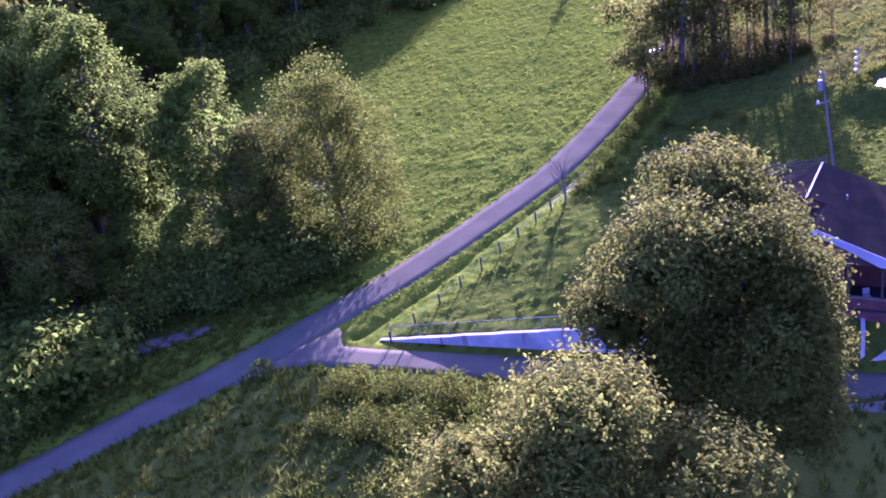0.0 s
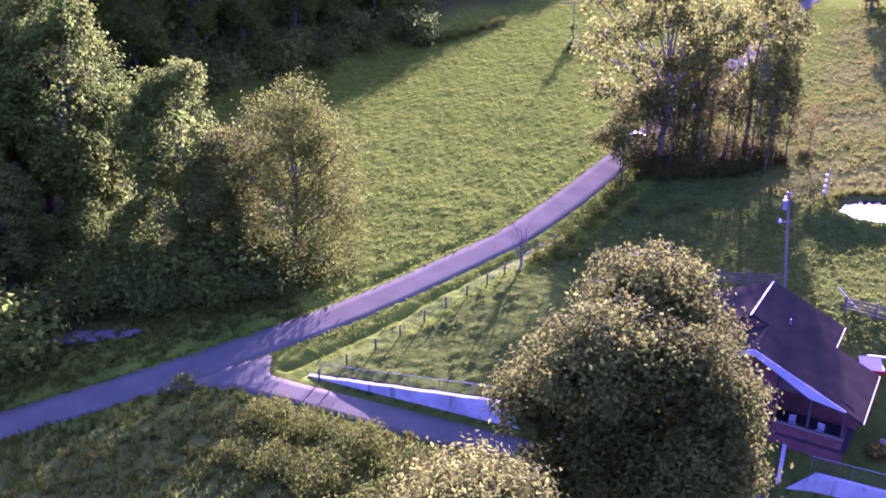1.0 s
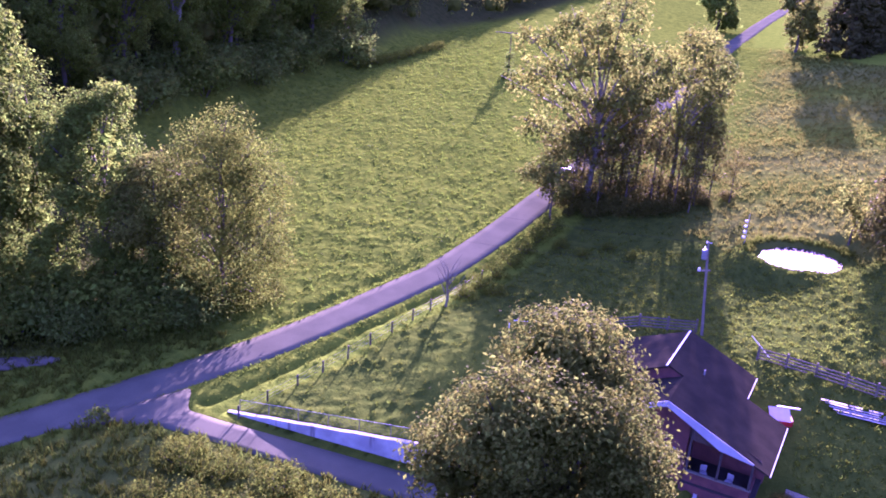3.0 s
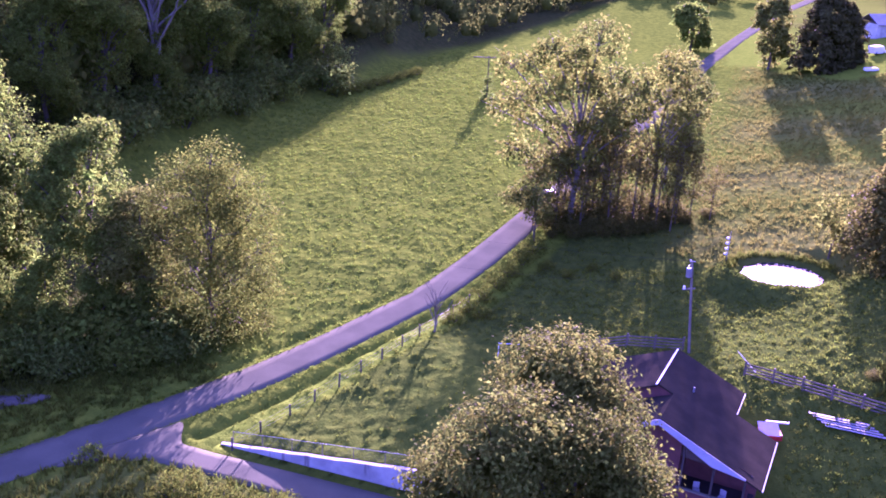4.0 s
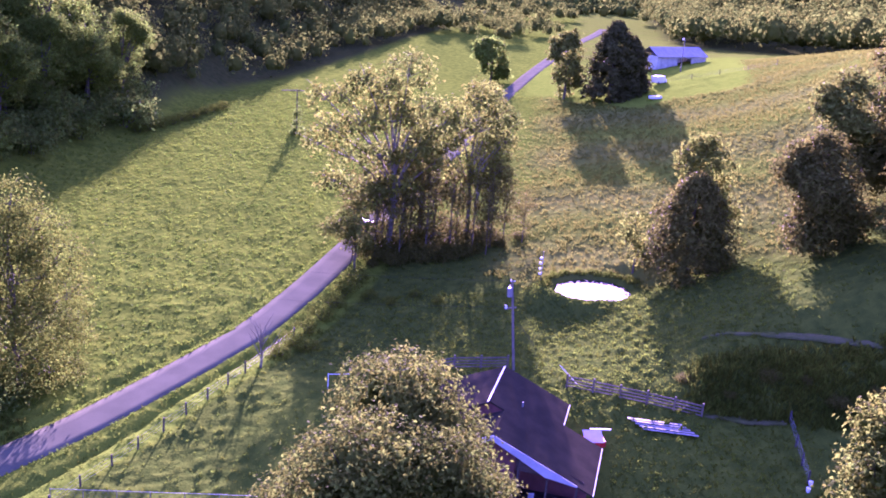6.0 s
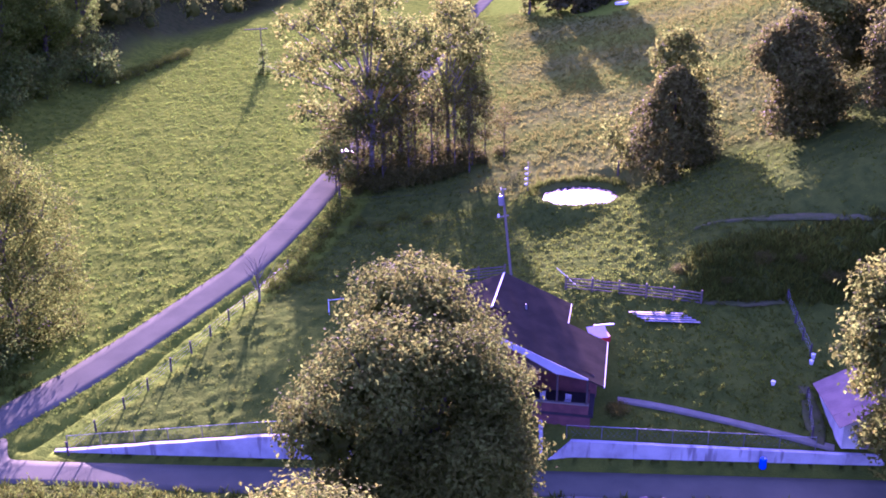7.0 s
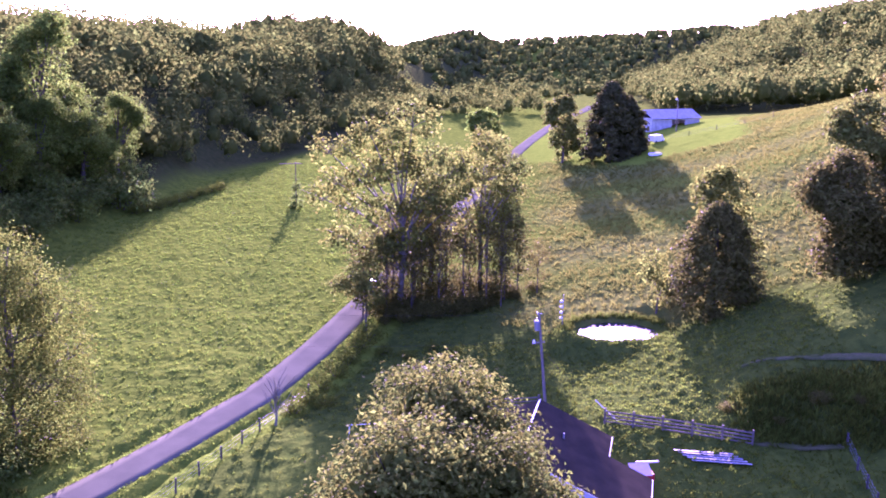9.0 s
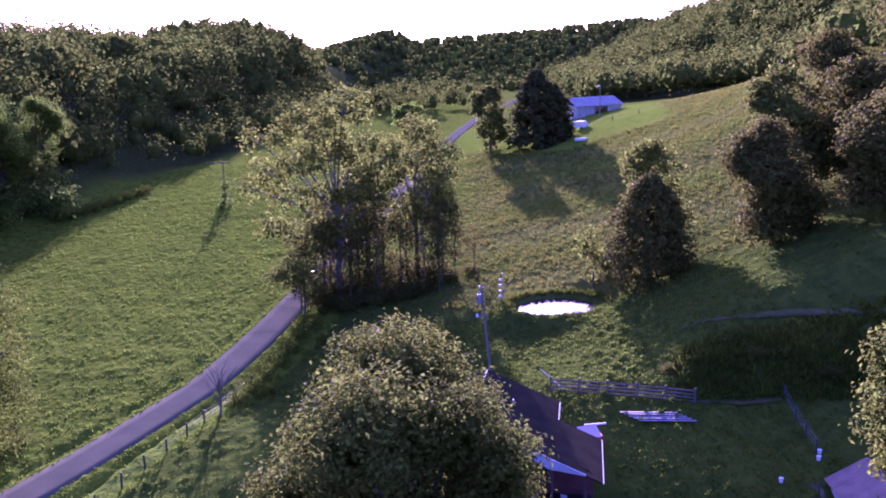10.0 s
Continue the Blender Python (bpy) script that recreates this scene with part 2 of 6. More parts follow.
    ln(ad.outputs[0], bp.inputs["Height"])
    ln(bp.outputs["Normal"], b.inputs["Normal"])
    return m


GROUND = ground_material()

# ---- tools ----


def raw_mesh(name, verts, faces, mat, soft=False, normals=None):
    """A mesh from arrays; faces all of one length; with normals of its own where they are given."""
    verts, faces = np.asarray(verts, np.float32), np.asarray(faces, np.int32)
    me = bpy.data.meshes.new(name)
    k = faces.shape[1]
    me.vertices.add(len(verts))
    me.vertices.foreach_set("co", verts.ravel())
    me.loops.add(faces.size)
    me.loops.foreach_set("vertex_index", faces.ravel())
    me.polygons.add(len(faces))
    me.polygons.foreach_set("loop_start", np.arange(0, faces.size, k, dtype=np.int32))
    me.polygons.foreach_set("use_smooth", np.full(len(faces), soft))
    me.materials.append(mat)
    me.update(calc_edges=True)
    if normals is not None:
        me.normals_split_custom_set_from_vertices(normals)
    return me


def part(name, bm, mat=None, parent=None, label="", soft=False):
    """One mesh object from a bmesh or a mesh, under its thing."""
    if isinstance(bm, bpy.types.Mesh):
        me = bm
    else:
        me = bpy.data.meshes.new(name)
        bmesh.ops.recalc_face_normals(bm, faces=bm.faces)
        bm.to_mesh(me)
        bm.free()
        me.materials.append(mat)
        for f in me.polygons:
            f.use_smooth = soft
    ob = new(name, me)
    ob.parent = parent
    return tagged(ob, label)


def thing(name, m, label, category, group="", kind=""):
    ob = new(name)
    ob.matrix_world = m
    ob.empty_display_size = 0.2
    return tagged(ob, label, category, group, kind)


def box(bm, lo, hi, bevel=0.0):
    """An upright box between two corners."""
    r = bmesh.ops.create_cube(bm, size=1.0)
    c, d = (Vector(lo) + Vector(hi)) / 2, Vector(hi) - Vector(lo)
    for v in r["verts"]:
        v.co = Vector((v.co.x * d.x, v.co.y * d.y, v.co.z * d.z)) + c
    if bevel:
        es = list({e for v in r["verts"] for e in v.link_edges})
        bmesh.ops.bevel(bm, geom=es, offset=bevel, segments=1, affect="EDGES")
    return bm


def rod(bm, a, b, r0, r1=None, n=8):
    """A round bar from a to b."""
    a, b = Vector(a), Vector(b)
    q = (b - a).to_track_quat("Z", "Y")
    bmesh.ops.create_cone(bm, cap_ends=True, segments=n, radius1=r0, radius2=r0 if r1 is None else r1, depth=(b - a).length, matrix=Matrix.Translation((a + b) / 2) @ q.to_matrix().to_4x4())
    return bm


def slab(bm, pts, thick):
    """A plate under a polygon, thick metres downwards."""
    top = [bm.verts.new(p) for p in pts]
    low = [bm.verts.new((p[0], p[1], p[2] - thick)) for p in pts]
    bm.faces.new(top)
    bm.faces.new(low[::-1])
    for i in range(len(pts)):
        j = (i + 1) % len(pts)
        bm.faces.new((top[i], low[i], low[j], top[j]))
    return bm


def bent_tube(path, radii, n=7):
    """Rings along a path: verts and quads."""
    path, vs, fs = np.asarray(path, float), [], []
    for i, (p, r) in enumerate(zip(path, radii)):
        d = path[min(i + 1, len(path) - 1)] - path[max(i - 1, 0)]
        d = d / (np.linalg.norm(d) + 1e-9)
        a = np.cross(d, (0.3, 0.9, 0.2))
        a = a / np.linalg.norm(a)
        c = np.cross(d, a)
        for k in range(n):
            w = 2 * math.pi * k / n
            vs.append(p + r * (math.cos(w) * a + math.sin(w) * c))
        if i:
            o = (i - 1) * n
            fs += [(o + k, o + (k + 1) % n, o + n + (k + 1) % n, o + n + k) for k in range(n)]
    return vs, fs


def cards(rng, pts, nrm, size, stretch=1.6):
    """Small folded leaf shapes at points, facing about along their normals."""
    m = len(pts)
    nrm = nrm / (np.linalg.norm(nrm, axis=1, keepdims=True) + 1e-9)
    a = np.cross(nrm, rng.normal(size=(m, 3)))
    a /= np.linalg.norm(a, axis=1, keepdims=True) + 1e-9
    b = np.cross(nrm, a)
    s = (size * rng.uniform(0.6, 1.4, m))[:, None]
    fold = nrm * s * 0.18
    v = np.stack([pts - a * s * stretch / 2, pts + b * s / 2 + fold, pts + a * s * stretch / 2, pts - b * s / 2 + fold], 1).reshape(-1, 3)
    return v, np.arange(4 * m).reshape(-1, 4)


def clumped(rng, lobes, clump, per_area, per_clump, leaf, inner=0.25):
    """Leaf shapes in clumps over the skins of egg-shaped lobes, with some inside."""
    P, N = [], []
    for (c, r) in lobes:
        c, r = np.array(c, float), np.array(r, float)
        area = 4 * math.pi * ((r[0] * r[1]) ** 1.6 / 3 + (r[0] * r[2]) ** 1.6 / 3 + (r[1] * r[2]) ** 1.6 / 3) ** (1 / 1.6)
        k = max(6, int(area * per_area))
        d = rng.normal(size=(k, 3))
        d /= np.linalg.norm(d, axis=1, keepdims=True)
        rad = rng.uniform(0.78, 1.06, k)
        deep = rng.random(k) < inner
        rad[deep] = rng.uniform(0.25, 0.75, deep.sum())
        cen = c + d * r * rad[:, None]
        keep = d[:, 2] > -0.75
        cen, d = cen[keep], d[keep]
        for (c2, r2) in lobes:
            inside = (((cen - np.array(c2)) / np.array(r2)) ** 2).sum(1) < 0.3
            cen, d = cen[~inside], d[~inside]
        k = len(cen)
        off = rng.normal(size=(k, per_clump, 3)) * clump * 0.5
        off[..., 2] *= 0.7
        P.append((cen[:, None] + off).reshape(-1, 3))
        N.append((d[:, None] * 0.8 + np.array((0, 0, 0.5)) + rng.normal(size=(k, per_clump, 3)) * 0.6).reshape(-1, 3))
    return cards(rng, np.concatenate(P), np.concatenate(N), leaf)


def limbs(rng, height, r, lobes, bare=0.35, lean=(0, 0)):
    """A tapered trunk with a limb to every lobe."""
    top = np.array((lean[0], lean[1], height * 0.8))
    path = [np.array((0, 0, -0.4))] + [top * f + rng.normal(size=3) * (0.12 * r * 4) * (f > 0.05) * (f < 0.95) for f in (0.0, 0.15, 0.35, 0.6, 0.85, 1.0)]
    vs, fs = bent_tube(path, [r * 1.5, r * 1.2, r, r * 0.8, r * 0.55, r * 0.3, r * 0.08])
    for c, rr in lobes:
        c = np.array(c, float)
        f = np.clip(c[2] / height * 0.7, bare, 0.8)
        a = top * f
        mid = (a + c) / 2 + np.array((0, 0, 0.08 * height)) * 0.3 + rng.normal(size=3) * 0.3
        v, q = bent_tube([a, mid, c, c + (c - mid) * 0.5], [r * 0.4, r * 0.28, r * 0.14, r * 0.03], 5)
        fs += [tuple(i + len(vs) for i in g) for g in q]
        vs += v
    return vs, fs


def round_lobes(rng, z0, z1, radius, n, flat=1.0, core=True):
    """Lobes that make up a crown between two heights: a core, and uneven lumps round it."""
    out = []
    mid, half = (z0 + z1) / 2, (z1 - z0) / 2
    if core:
        out.append(((0, 0, mid), (radius * 0.66, radius * 0.66, half * 0.84)))
    for i in range(n):
        w = 2 * math.pi * (i * 0.618 + rng.uniform(-0.08, 0.08))
        h = -0.92 + 1.84 * ((i * 0.382 + 0.2) % 1.0) + rng.uniform(-0.08, 0.08)
        lr = radius * rng.uniform(0.2, 0.44)
        d = (radius - lr * 0.8) * math.sqrt(max(0.03, 1 - h * h)) * rng.uniform(0.8, 1.1)
        out.append(((d * math.cos(w), d * math.sin(w), mid + h * (half - lr * 0.6)), (lr, lr * rng.uniform(0.8, 1.2), max(lr * rng.uniform(0.6, 0.9) * flat, half * 0.16))))
    return out


def tree(name, m, label, seed, z0, z1, radius, mat, bark=BARK, lumps=9, r=0.3, clump=1.0, per_area=0.5, per_clump=16, leaf=0.34, inner=0.25, bare=0.35, core=True, extra=(), lean=(0, 0), dense=0.0):
    """A tree of height z1 whose crown begins at z0; dense: how many large inner sprays a square metre of lobe."""
    rng = np.random.default_rng(seed)
    root = thing(name, m, label, "tree")
    lobes = round_lobes(rng, z0, z1, radius, lumps, core=core) + list(extra)
    part("trunk", raw_mesh("trunk", *limbs(rng, z1, r, lobes, bare, lean), bark, True), None, root)
    vs, fs = clumped(rng, lobes, clump, per_area, per_clump, leaf, inner)
    if dense:
        P = []
        for c, rr in lobes:
            k = int(12.6 * rr[0] * rr[1] * dense) + 4
            d = rng.normal(size=(k, 3))
            P.append(np.array(c) + d / np.linalg.norm(d, axis=1, keepdims=True) * np.array(rr) * rng.uniform(0.3, 0.66, (k, 1)))
        P = np.concatenate(P)
        v, q = cards(rng, P, rng.normal(size=P.shape), 0.62)
        vs, fs = np.concatenate([vs, v]), np.concatenate([fs, q + len(vs)])
    part("crown", raw_mesh("crown", vs, fs, mat), None, root)
    return root


def boughed(name, m, label, seed, h, mat, bark, r, lobes, leaf=0.34, per_area=0.62, per_clump=15, clump=1.15):
    """An open tree whose boughs end in loose sprays of leaves, with sky between them."""
    rng = np.random.default_rng(seed)
    root = thing(name, m, label, "tree")
    vs, fs = limbs(rng, h, r, lobes, 0.22)
    for c, rr in lobes:
        c, rr = np.array(c, float), np.array(rr, float)
        for _ in range(6):
            d = rng.normal(size=3)
            d[2] = abs(d[2]) * 0.6
            tip = c + d / np.linalg.norm(d) * rr * 0.95
            v, q = bent_tube([c - (0, 0, 0.5), (c + tip) / 2 + rng.normal(size=3) * 0.15, tip], [r * 0.16, r * 0.09, 0.015], 4)
            fs += [tuple(i + len(vs) for i in g) for g in q]
            vs += v
    part("trunk", raw_mesh("trunk", vs, fs, bark, True), None, root)
    part("crown", raw_mesh("crown", *clumped(rng, lobes, clump, per_area, per_clump, leaf, 0.3), mat), None, root)
    return root


def spire(name, m, label, seed, h, radius, mat=None, leaf=0.4, full=2.6):
    """A cedar: drooping whorls that narrow towards the tip."""
    rng = np.random.default_rng(seed)
    root = thing(name, m, label, "tree")
    vs, fs = bent_tube([(0, 0, -0.3), (0, 0, h * 0.5), (0, 0, h * 0.97)], [radius * 0.09, radius * 0.06, 0.02])
    P, N = [], []
    for i in range(int(h * radius * full)):
        f = rng.uniform(0.02, 1.0)
        w = rng.uniform(0, 2 * math.pi)
        reach = radius * (1 - f ** 2.2) ** 0.65 * rng.uniform(0.7, 1.08) + 0.15
        k = 26
        t = rng.uniform(0.25, 1.0, k) ** 0.6
        d = np.array((math.cos(w), math.sin(w), 0))
        p = d * (t * reach)[:, None] + np.array((0, 0, f * h)) + rng.normal(size=(k, 3)) * 0.32
        p[:, 2] += 0.10 * reach * t - 0.15 * reach * t * t
        P.append(p)
        N.append(d * 0.7 + np.array((0, 0, 0.7)) + rng.normal(size=(k, 3)) * 0.5)
    part("trunk", raw_mesh("trunk", vs, fs, BARK, True), None, root)
    part("crown", raw_mesh("crown", *cards(rng, np.concatenate(P), np.concatenate(N), leaf, 2.2), mat or CEDAR), None, root)
    return root


def bush(name, m, label, seed, h, radius, mat, leaf=0.22, lumps=6, per_clump=14):
    """A shrub: low lobes on the ground with stems inside."""
    rng = np.random.default_rng(seed)
    root = thing(name, m, label, "shrub")
    lobes = [((0, 0, h * 0.5), (radius * 0.6, radius * 0.6, h * 0.5))]
    for i in range(lumps):
        w = 2.4 * i + rng.uniform(-0.3, 0.3)
        lr = radius * rng.uniform(0.3, 0.5)
        lobes.append(((radius * 0.6 * math.cos(w), radius * 0.6 * math.sin(w), h * rng.uniform(0.3, 0.72)), (lr, lr, h * rng.uniform(0.25, 0.36))))
    vs, fs = [], []
    for c, _ in lobes:
        v, q = bent_tube([(c[0] * 0.15, c[1] * 0.15, -0.2), (c[0] * 0.6, c[1] * 0.6, c[2] * 0.6), c], [0.06, 0.045, 0.02], 5)
        fs += [tuple(i + len(vs) for i in g) for g in q]
        vs += v
    part("woody_base", raw_mesh("woody_base", vs, fs, BARK, True), None, root)
    part("foliage", raw_mesh("foliage", *clumped(rng, lobes, radius * 0.35, 1.3, per_clump, leaf), mat), None, root)
    return root


def tufts(rng, xy, z, size, blades, width=0.12, lean=0.35):
    """Upright blades in tufts standing at points of the ground."""
    m = len(xy)
    base = np.repeat(np.column_stack([xy, z]), blades, 0)
    size = np.repeat(size, blades)
    base[:, :2] += rng.normal(size=(m * blades, 2)) * size[:, None] * 0.22
    w = rng.uniform(0, 2 * math.pi, m * blades)
    side = np.column_stack([np.cos(w), np.sin(w), 0 * w]) * (size * width)[:, None]
    up = np.column_stack([rng.normal(size=(m * blades, 2)) * lean, np.ones(m * blades)]) * (size * rng.uniform(0.6, 1.2, m * blades))[:, None]
    base[:, 2] -= 0.03
    v = np.stack([base - side * 0.6, base + side * 0.6, base + up * 0.6 + side, base + up], 1).reshape(-1, 3)
    return v, np.arange(4 * m * blades).reshape(-1, 4)


# ---- land ----

def smooth(a, b, v):
    t = np.clip((v - a) / (b - a), 0.0, 1.0)
    return t * t * (3 - 2 * t)


def valley(x, y):
    """Coordinates along the valley and across it, to the right."""
    return (x - 6) * 0.4 + (y - 106) * 0.917, (x - 6) * 0.917 - (y - 106) * 0.4


def plot(x, y):
    """Coordinates along the driveway's wall and uphill from it."""
    return (x + 12.3) * 0.932 - (y - 75.8) * 0.363, (x + 12.3) * 0.363 + (y - 75.8) * 0.932


def lane(s):
    """How far across the valley the lane's middle lies."""
    return np.interp(s, (-140, -75, -45, -34, -24, -14, 1, 15, 25, 60, 110, 163, 230, 330, 600), (-76, -38, -19.0, -12.8, -7.7, -3.9, 1.1, 3.2, 4.2, 7.5, 12, 16, 23, 34, 60))


def ditch(s):
    """How far to the right of the lane's middle the ditch runs."""
    return np.interp(s, (-36, -28, -20, 0, 40), (6.8, 6.0, 5.0, 4.2, 3.7))


def wood_edge(s):
    """Where the field on the left ends and the wood begins."""
    return np.interp(s, (-200, -60, -20, 0, 8, 24, 90, 120, 160, 230, 400), (-60, -36, -17, -20, -62, -62, -56.5, -57, -46, -38, -22))


def height(x, y):
    """The lie of the land."""
    x, y = np.asarray(x, float), np.asarray(y, float)
    s, u = valley(x, y)
    p, q = plot(x, y)
    z = -10.6 + 0.06 * np.clip(s, -120, 150) + 3.6 * smooth(150, 300, s)
    r = np.maximum(u - 8, 0)
    far = np.maximum(r - 92, 0)
    k = np.interp(s, (0, 40, 80, 111, 150, 190, 260, 360), (0.0033, 0.0033, 0.0037, 0.0031, 0.0024, 0.0018, 0.0010, 0.0003))
    z = z + k * 8464 * (np.minimum(r, 92) / 92) ** np.interp(s, (80, 190), (2.0, 1.0)) - 0.06 * np.minimum(far, 30)
    z = z + np.interp(s, (-100, 60, 130, 210, 280, 360, 450, 560, 700), (54, 60, 58, 51, 44, 40, 43, 48, 14)) * smooth(8, 125, u - 100 + 45 * smooth(220, 420, s))
    z = z + 12 * smooth(150, 230, u) * (1 - smooth(420, 560, s))
    v = np.maximum(-u - 52, 0)
    z = z + ((27.5 - 5 * smooth(210, 300, s)) * (1 - np.exp(-v / 42)) + np.interp(s, (250, 330, 400, 470), (3, 11, 16, 8)) * (1 - smooth(55, 85, v))) * smooth(0, 25, v)
    z = z - 1.2 * smooth(22, 50, -u) * (1 - smooth(52, 70, -u)) * smooth(-20, 30, s)
    z = z + np.interp(u, (-400, -180, -110, -60, 60, 200), (-4, 4, 14, 38, 44, 40)) * smooth(600, 900, s)
    # banks and ditch beside the lane
    d = u - lane(s)
    near = 1 - smooth(60, 120, s)
    e = d - ditch(s)
    z = z + near * (-0.5 * np.exp(-(((e + 0.35) / 0.8) ** 2)) - 0.32 * np.exp(-(((d + 3.6) / 0.65) ** 2)))
    # lawn and yard above the driveway
    lawn = np.interp(p, (0, 18, 28), (-12.5, -10.75, -10.2)) + 0.06 * q
    yard = -10.72 - 0.027 * np.clip(p - 43, 0, 30) + 0.2 * q + 0.03 * np.clip(q, 0, 10)
    above = lawn + (yard - lawn) * smooth(24, 33, p)
    qs = q + 0.65 * (1 - smooth(28.5, 32, p))
    w = smooth(-0.15, 0.75, e) * (1 - smooth(16, 36, q)) * (1 - smooth(75, 110, p))
    z = z + (above - z) * w * smooth(-0.26, -0.14, qs)
    # level ground along and below the driveway
    w = (1 - smooth(-0.26, -0.14, qs)) * smooth(2.0, 9.0, d) * (1 - smooth(90, 140, p))
    z = z + (-12.6 - 0.015 * np.maximum(-q - 5, 0) - z) * w
    # grass bank below the yard's wall
    z = z + 0.5 * smooth(-1.9, -0.8, q) * (q < -0.2) * smooth(40, 44, p) * (1 - smooth(76, 80, p))
    # steep bank that carries the farm track
    z = z + 1.7 * smooth(20.0, 23.6, q + 0.7 * np.sin(p * 0.6) + 0.3 * np.sin(p * 1.7)) * smooth(54, 61, p) * (1 - smooth(82, 95, p)) * (1 - smooth(30, 56, q))
    # pond hollow with its dam
    e = np.hypot((x - 50.4) / 4.7, (y - 106.0) / 4.0)
    z = z + (np.where(e < 1.12, -6.1 - 0.9 * (1 - smooth(0.75, 1.12, e)), -6.1 + 0.45 * smooth(1.12, 1.35, e)) - z) * (1 - smooth(1.35, 2.2, e))
    return z



def steps(*runs):
    """Coordinates in runs of (from, to, spacing)."""
    out = []
    for a, b, d in runs:
        out += list(np.linspace(a, b, max(2, int(round((b - a) / d)) + 1))[:-1])
    return np.array(out + [runs[-1][1]])


GX = steps((-2600, -700, 190), (-700, -240, 30), (-240, -60, 4.5), (-60, -35, 1.4), (-35, 70, 0.45), (70, 160, 1.8), (160, 400, 8), (400, 960, 20), (960, 2600, 200))
GY = steps((-2000, -250, 175), (-250, 0, 25), (0, 46, 2.4), (46, 116, 0.45), (116, 135, 0.8), (135, 230, 1.5), (230, 420, 5), (420, 1240, 16), (1240, 3200, 220))
XX, YY = np.meshgrid(GX, GY)
# the ground's edge is drawn in behind the faces of the two retaining walls
P0, Q0 = plot(XX, YY)
Q0 = Q0 + 0.65 * (1 - smooth(28.5, 32, P0))
shift = np.where((Q0 > -1.05) & (Q0 <= -0.2), -0.36 - Q0, np.where((Q0 > -0.2) & (Q0 < 0.32), -0.08 - Q0, 0.0))
shift *= ((P0 > -0.2) & (P0 < 28)) | ((P0 > 41) & (P0 < 78))
XX, YY = XX + 0.363 * shift, YY + 0.932 * shift


def bumps(x, y):
    """Tussocks and hollows: a sum of waves that do not repeat together."""
    b = 0
    for k, (f, a, w) in enumerate(((0.11, 0.10, 0.3), (0.43, 0.09, 1.9), (0.9, 0.05, 0.9), (1.7, 0.05, 2.6), (2.9, 0.06, 4.0), (5.2, 0.06, 0.6))):
        b = b + a * np.sin(f * (x * math.cos(w) + y * math.sin(w)) + 1.7 * np.sin(f * 0.6 * (y * math.cos(w + 1) - x * math.sin(w + 1)) + k)) * np.sin(f * 0.83 * (y * math.cos(w) - x * math.sin(w)) + 1.3 * np.cos(f * 0.4 * x + k))
    return b


def mounds(x, y):
    """Grazed tussocks on the lawn and the slope above it."""
    s, u = valley(x, y)
    p, q = plot(x, y)
    w = x + 0.9 * np.sin(0.55 * y) + 0.4 * np.sin(1.9 * y + 0.7 * x)
    v = y + 0.8 * np.sin(0.5 * x) + 0.3 * np.sin(1.7 * x - 0.6 * y)
    n = np.sin(1.75 * w + 1.3 * np.sin(0.31 * v)) * np.sin(2.9 * v + 0.9 * np.sin(0.8 * w))
    patchy = 0.55 + 0.45 * np.sin(0.37 * x + 1.1 * np.sin(0.29 * y)) * np.sin(0.43 * y + 0.8 * np.sin(0.23 * x))
    return 0.38 * smooth(0.5, 0.85, n) * patchy * smooth(3.2, 4.2, u - lane(s) - ditch(s)) * smooth(0.2, 1.4, q) * (1 - smooth(40, 55, q)) * (1 - smooth(55, 70, u))


def drive_edges(p):
    """The driveway's two edges, which open out to meet the lane."""
    top = np.interp(p, (-12, -5.4, -4.8, -4.2, -3.6, -2.8, 0, 20, 40, 90), (-8.6, 1.2, 0.4, -0.9, -1.8, -2.3, -2.45, -2.3, -1.75, -1.75))
    low = np.interp(p, (-12, -8, -4, 0, 16, 24, 40, 90), (-9.4, -6.6, -5.8, -5.6, -6.0, -5.8, -5.2, -5.2))
    return top, low


def strips(x, y):
    """How much a place belongs to a made surface, where the ground lies smooth and a little lower."""
    s, u = valley(x, y)
    p, q = plot(x, y)
    d = np.abs(u - lane(s))
    a = 1 - smooth(1.75, 2.25, d)
    top, low = drive_edges(p)
    b = (1 - smooth(-0.5, 0.0, np.maximum(q - top, low - q))) * smooth(-12, -11, p) * (1 - smooth(84, 88, p))
    c = (1 - smooth(0.5, 1.0, np.abs(q - 4.9 + 4.4 * np.clip((p - 47.6) / 17, 0, 1) ** 1.3))) * smooth(46, 47, p) * (1 - smooth(65, 66, p))
    return np.maximum(np.maximum(a, b), c)


def surface(x, y):
    """The ground as it is built."""
    w = strips(x, y)
    s, u = valley(x, y)
    p, q = plot(x, y)
    top, low = drive_edges(p)
    calm = smooth(2.0, 5.0, np.abs(u - lane(s))) * (1 - smooth(-8, -2, p) * (1 - smooth(76, 84, p)) * (1 - smooth(0.4, 2.0, np.maximum(q, low - q))))
    return height(x, y) + (bumps(x, y) * (0.12 + 0.88 * calm) + mounds(x, y)) * (1 - w) - 0.12 * w


def at_ground(x, y, dz=0.0):
    return float(height(x, y)) + dz


rows, cols = XX.shape
ZZ = surface(XX, YY)
idx = np.arange(rows * cols).reshape(rows, cols)
quads = np.stack([idx[:-1, :-1], idx[:-1, 1:], idx[1:, 1:], idx[1:, :-1]], -1).reshape(-1, 4)
land = raw_mesh("ground", np.stack([XX, YY, ZZ], -1).reshape(-1, 3), quads, GROUND, True)
SS, UU = valley(XX, YY)
PP, QQ = plot(XX, YY)


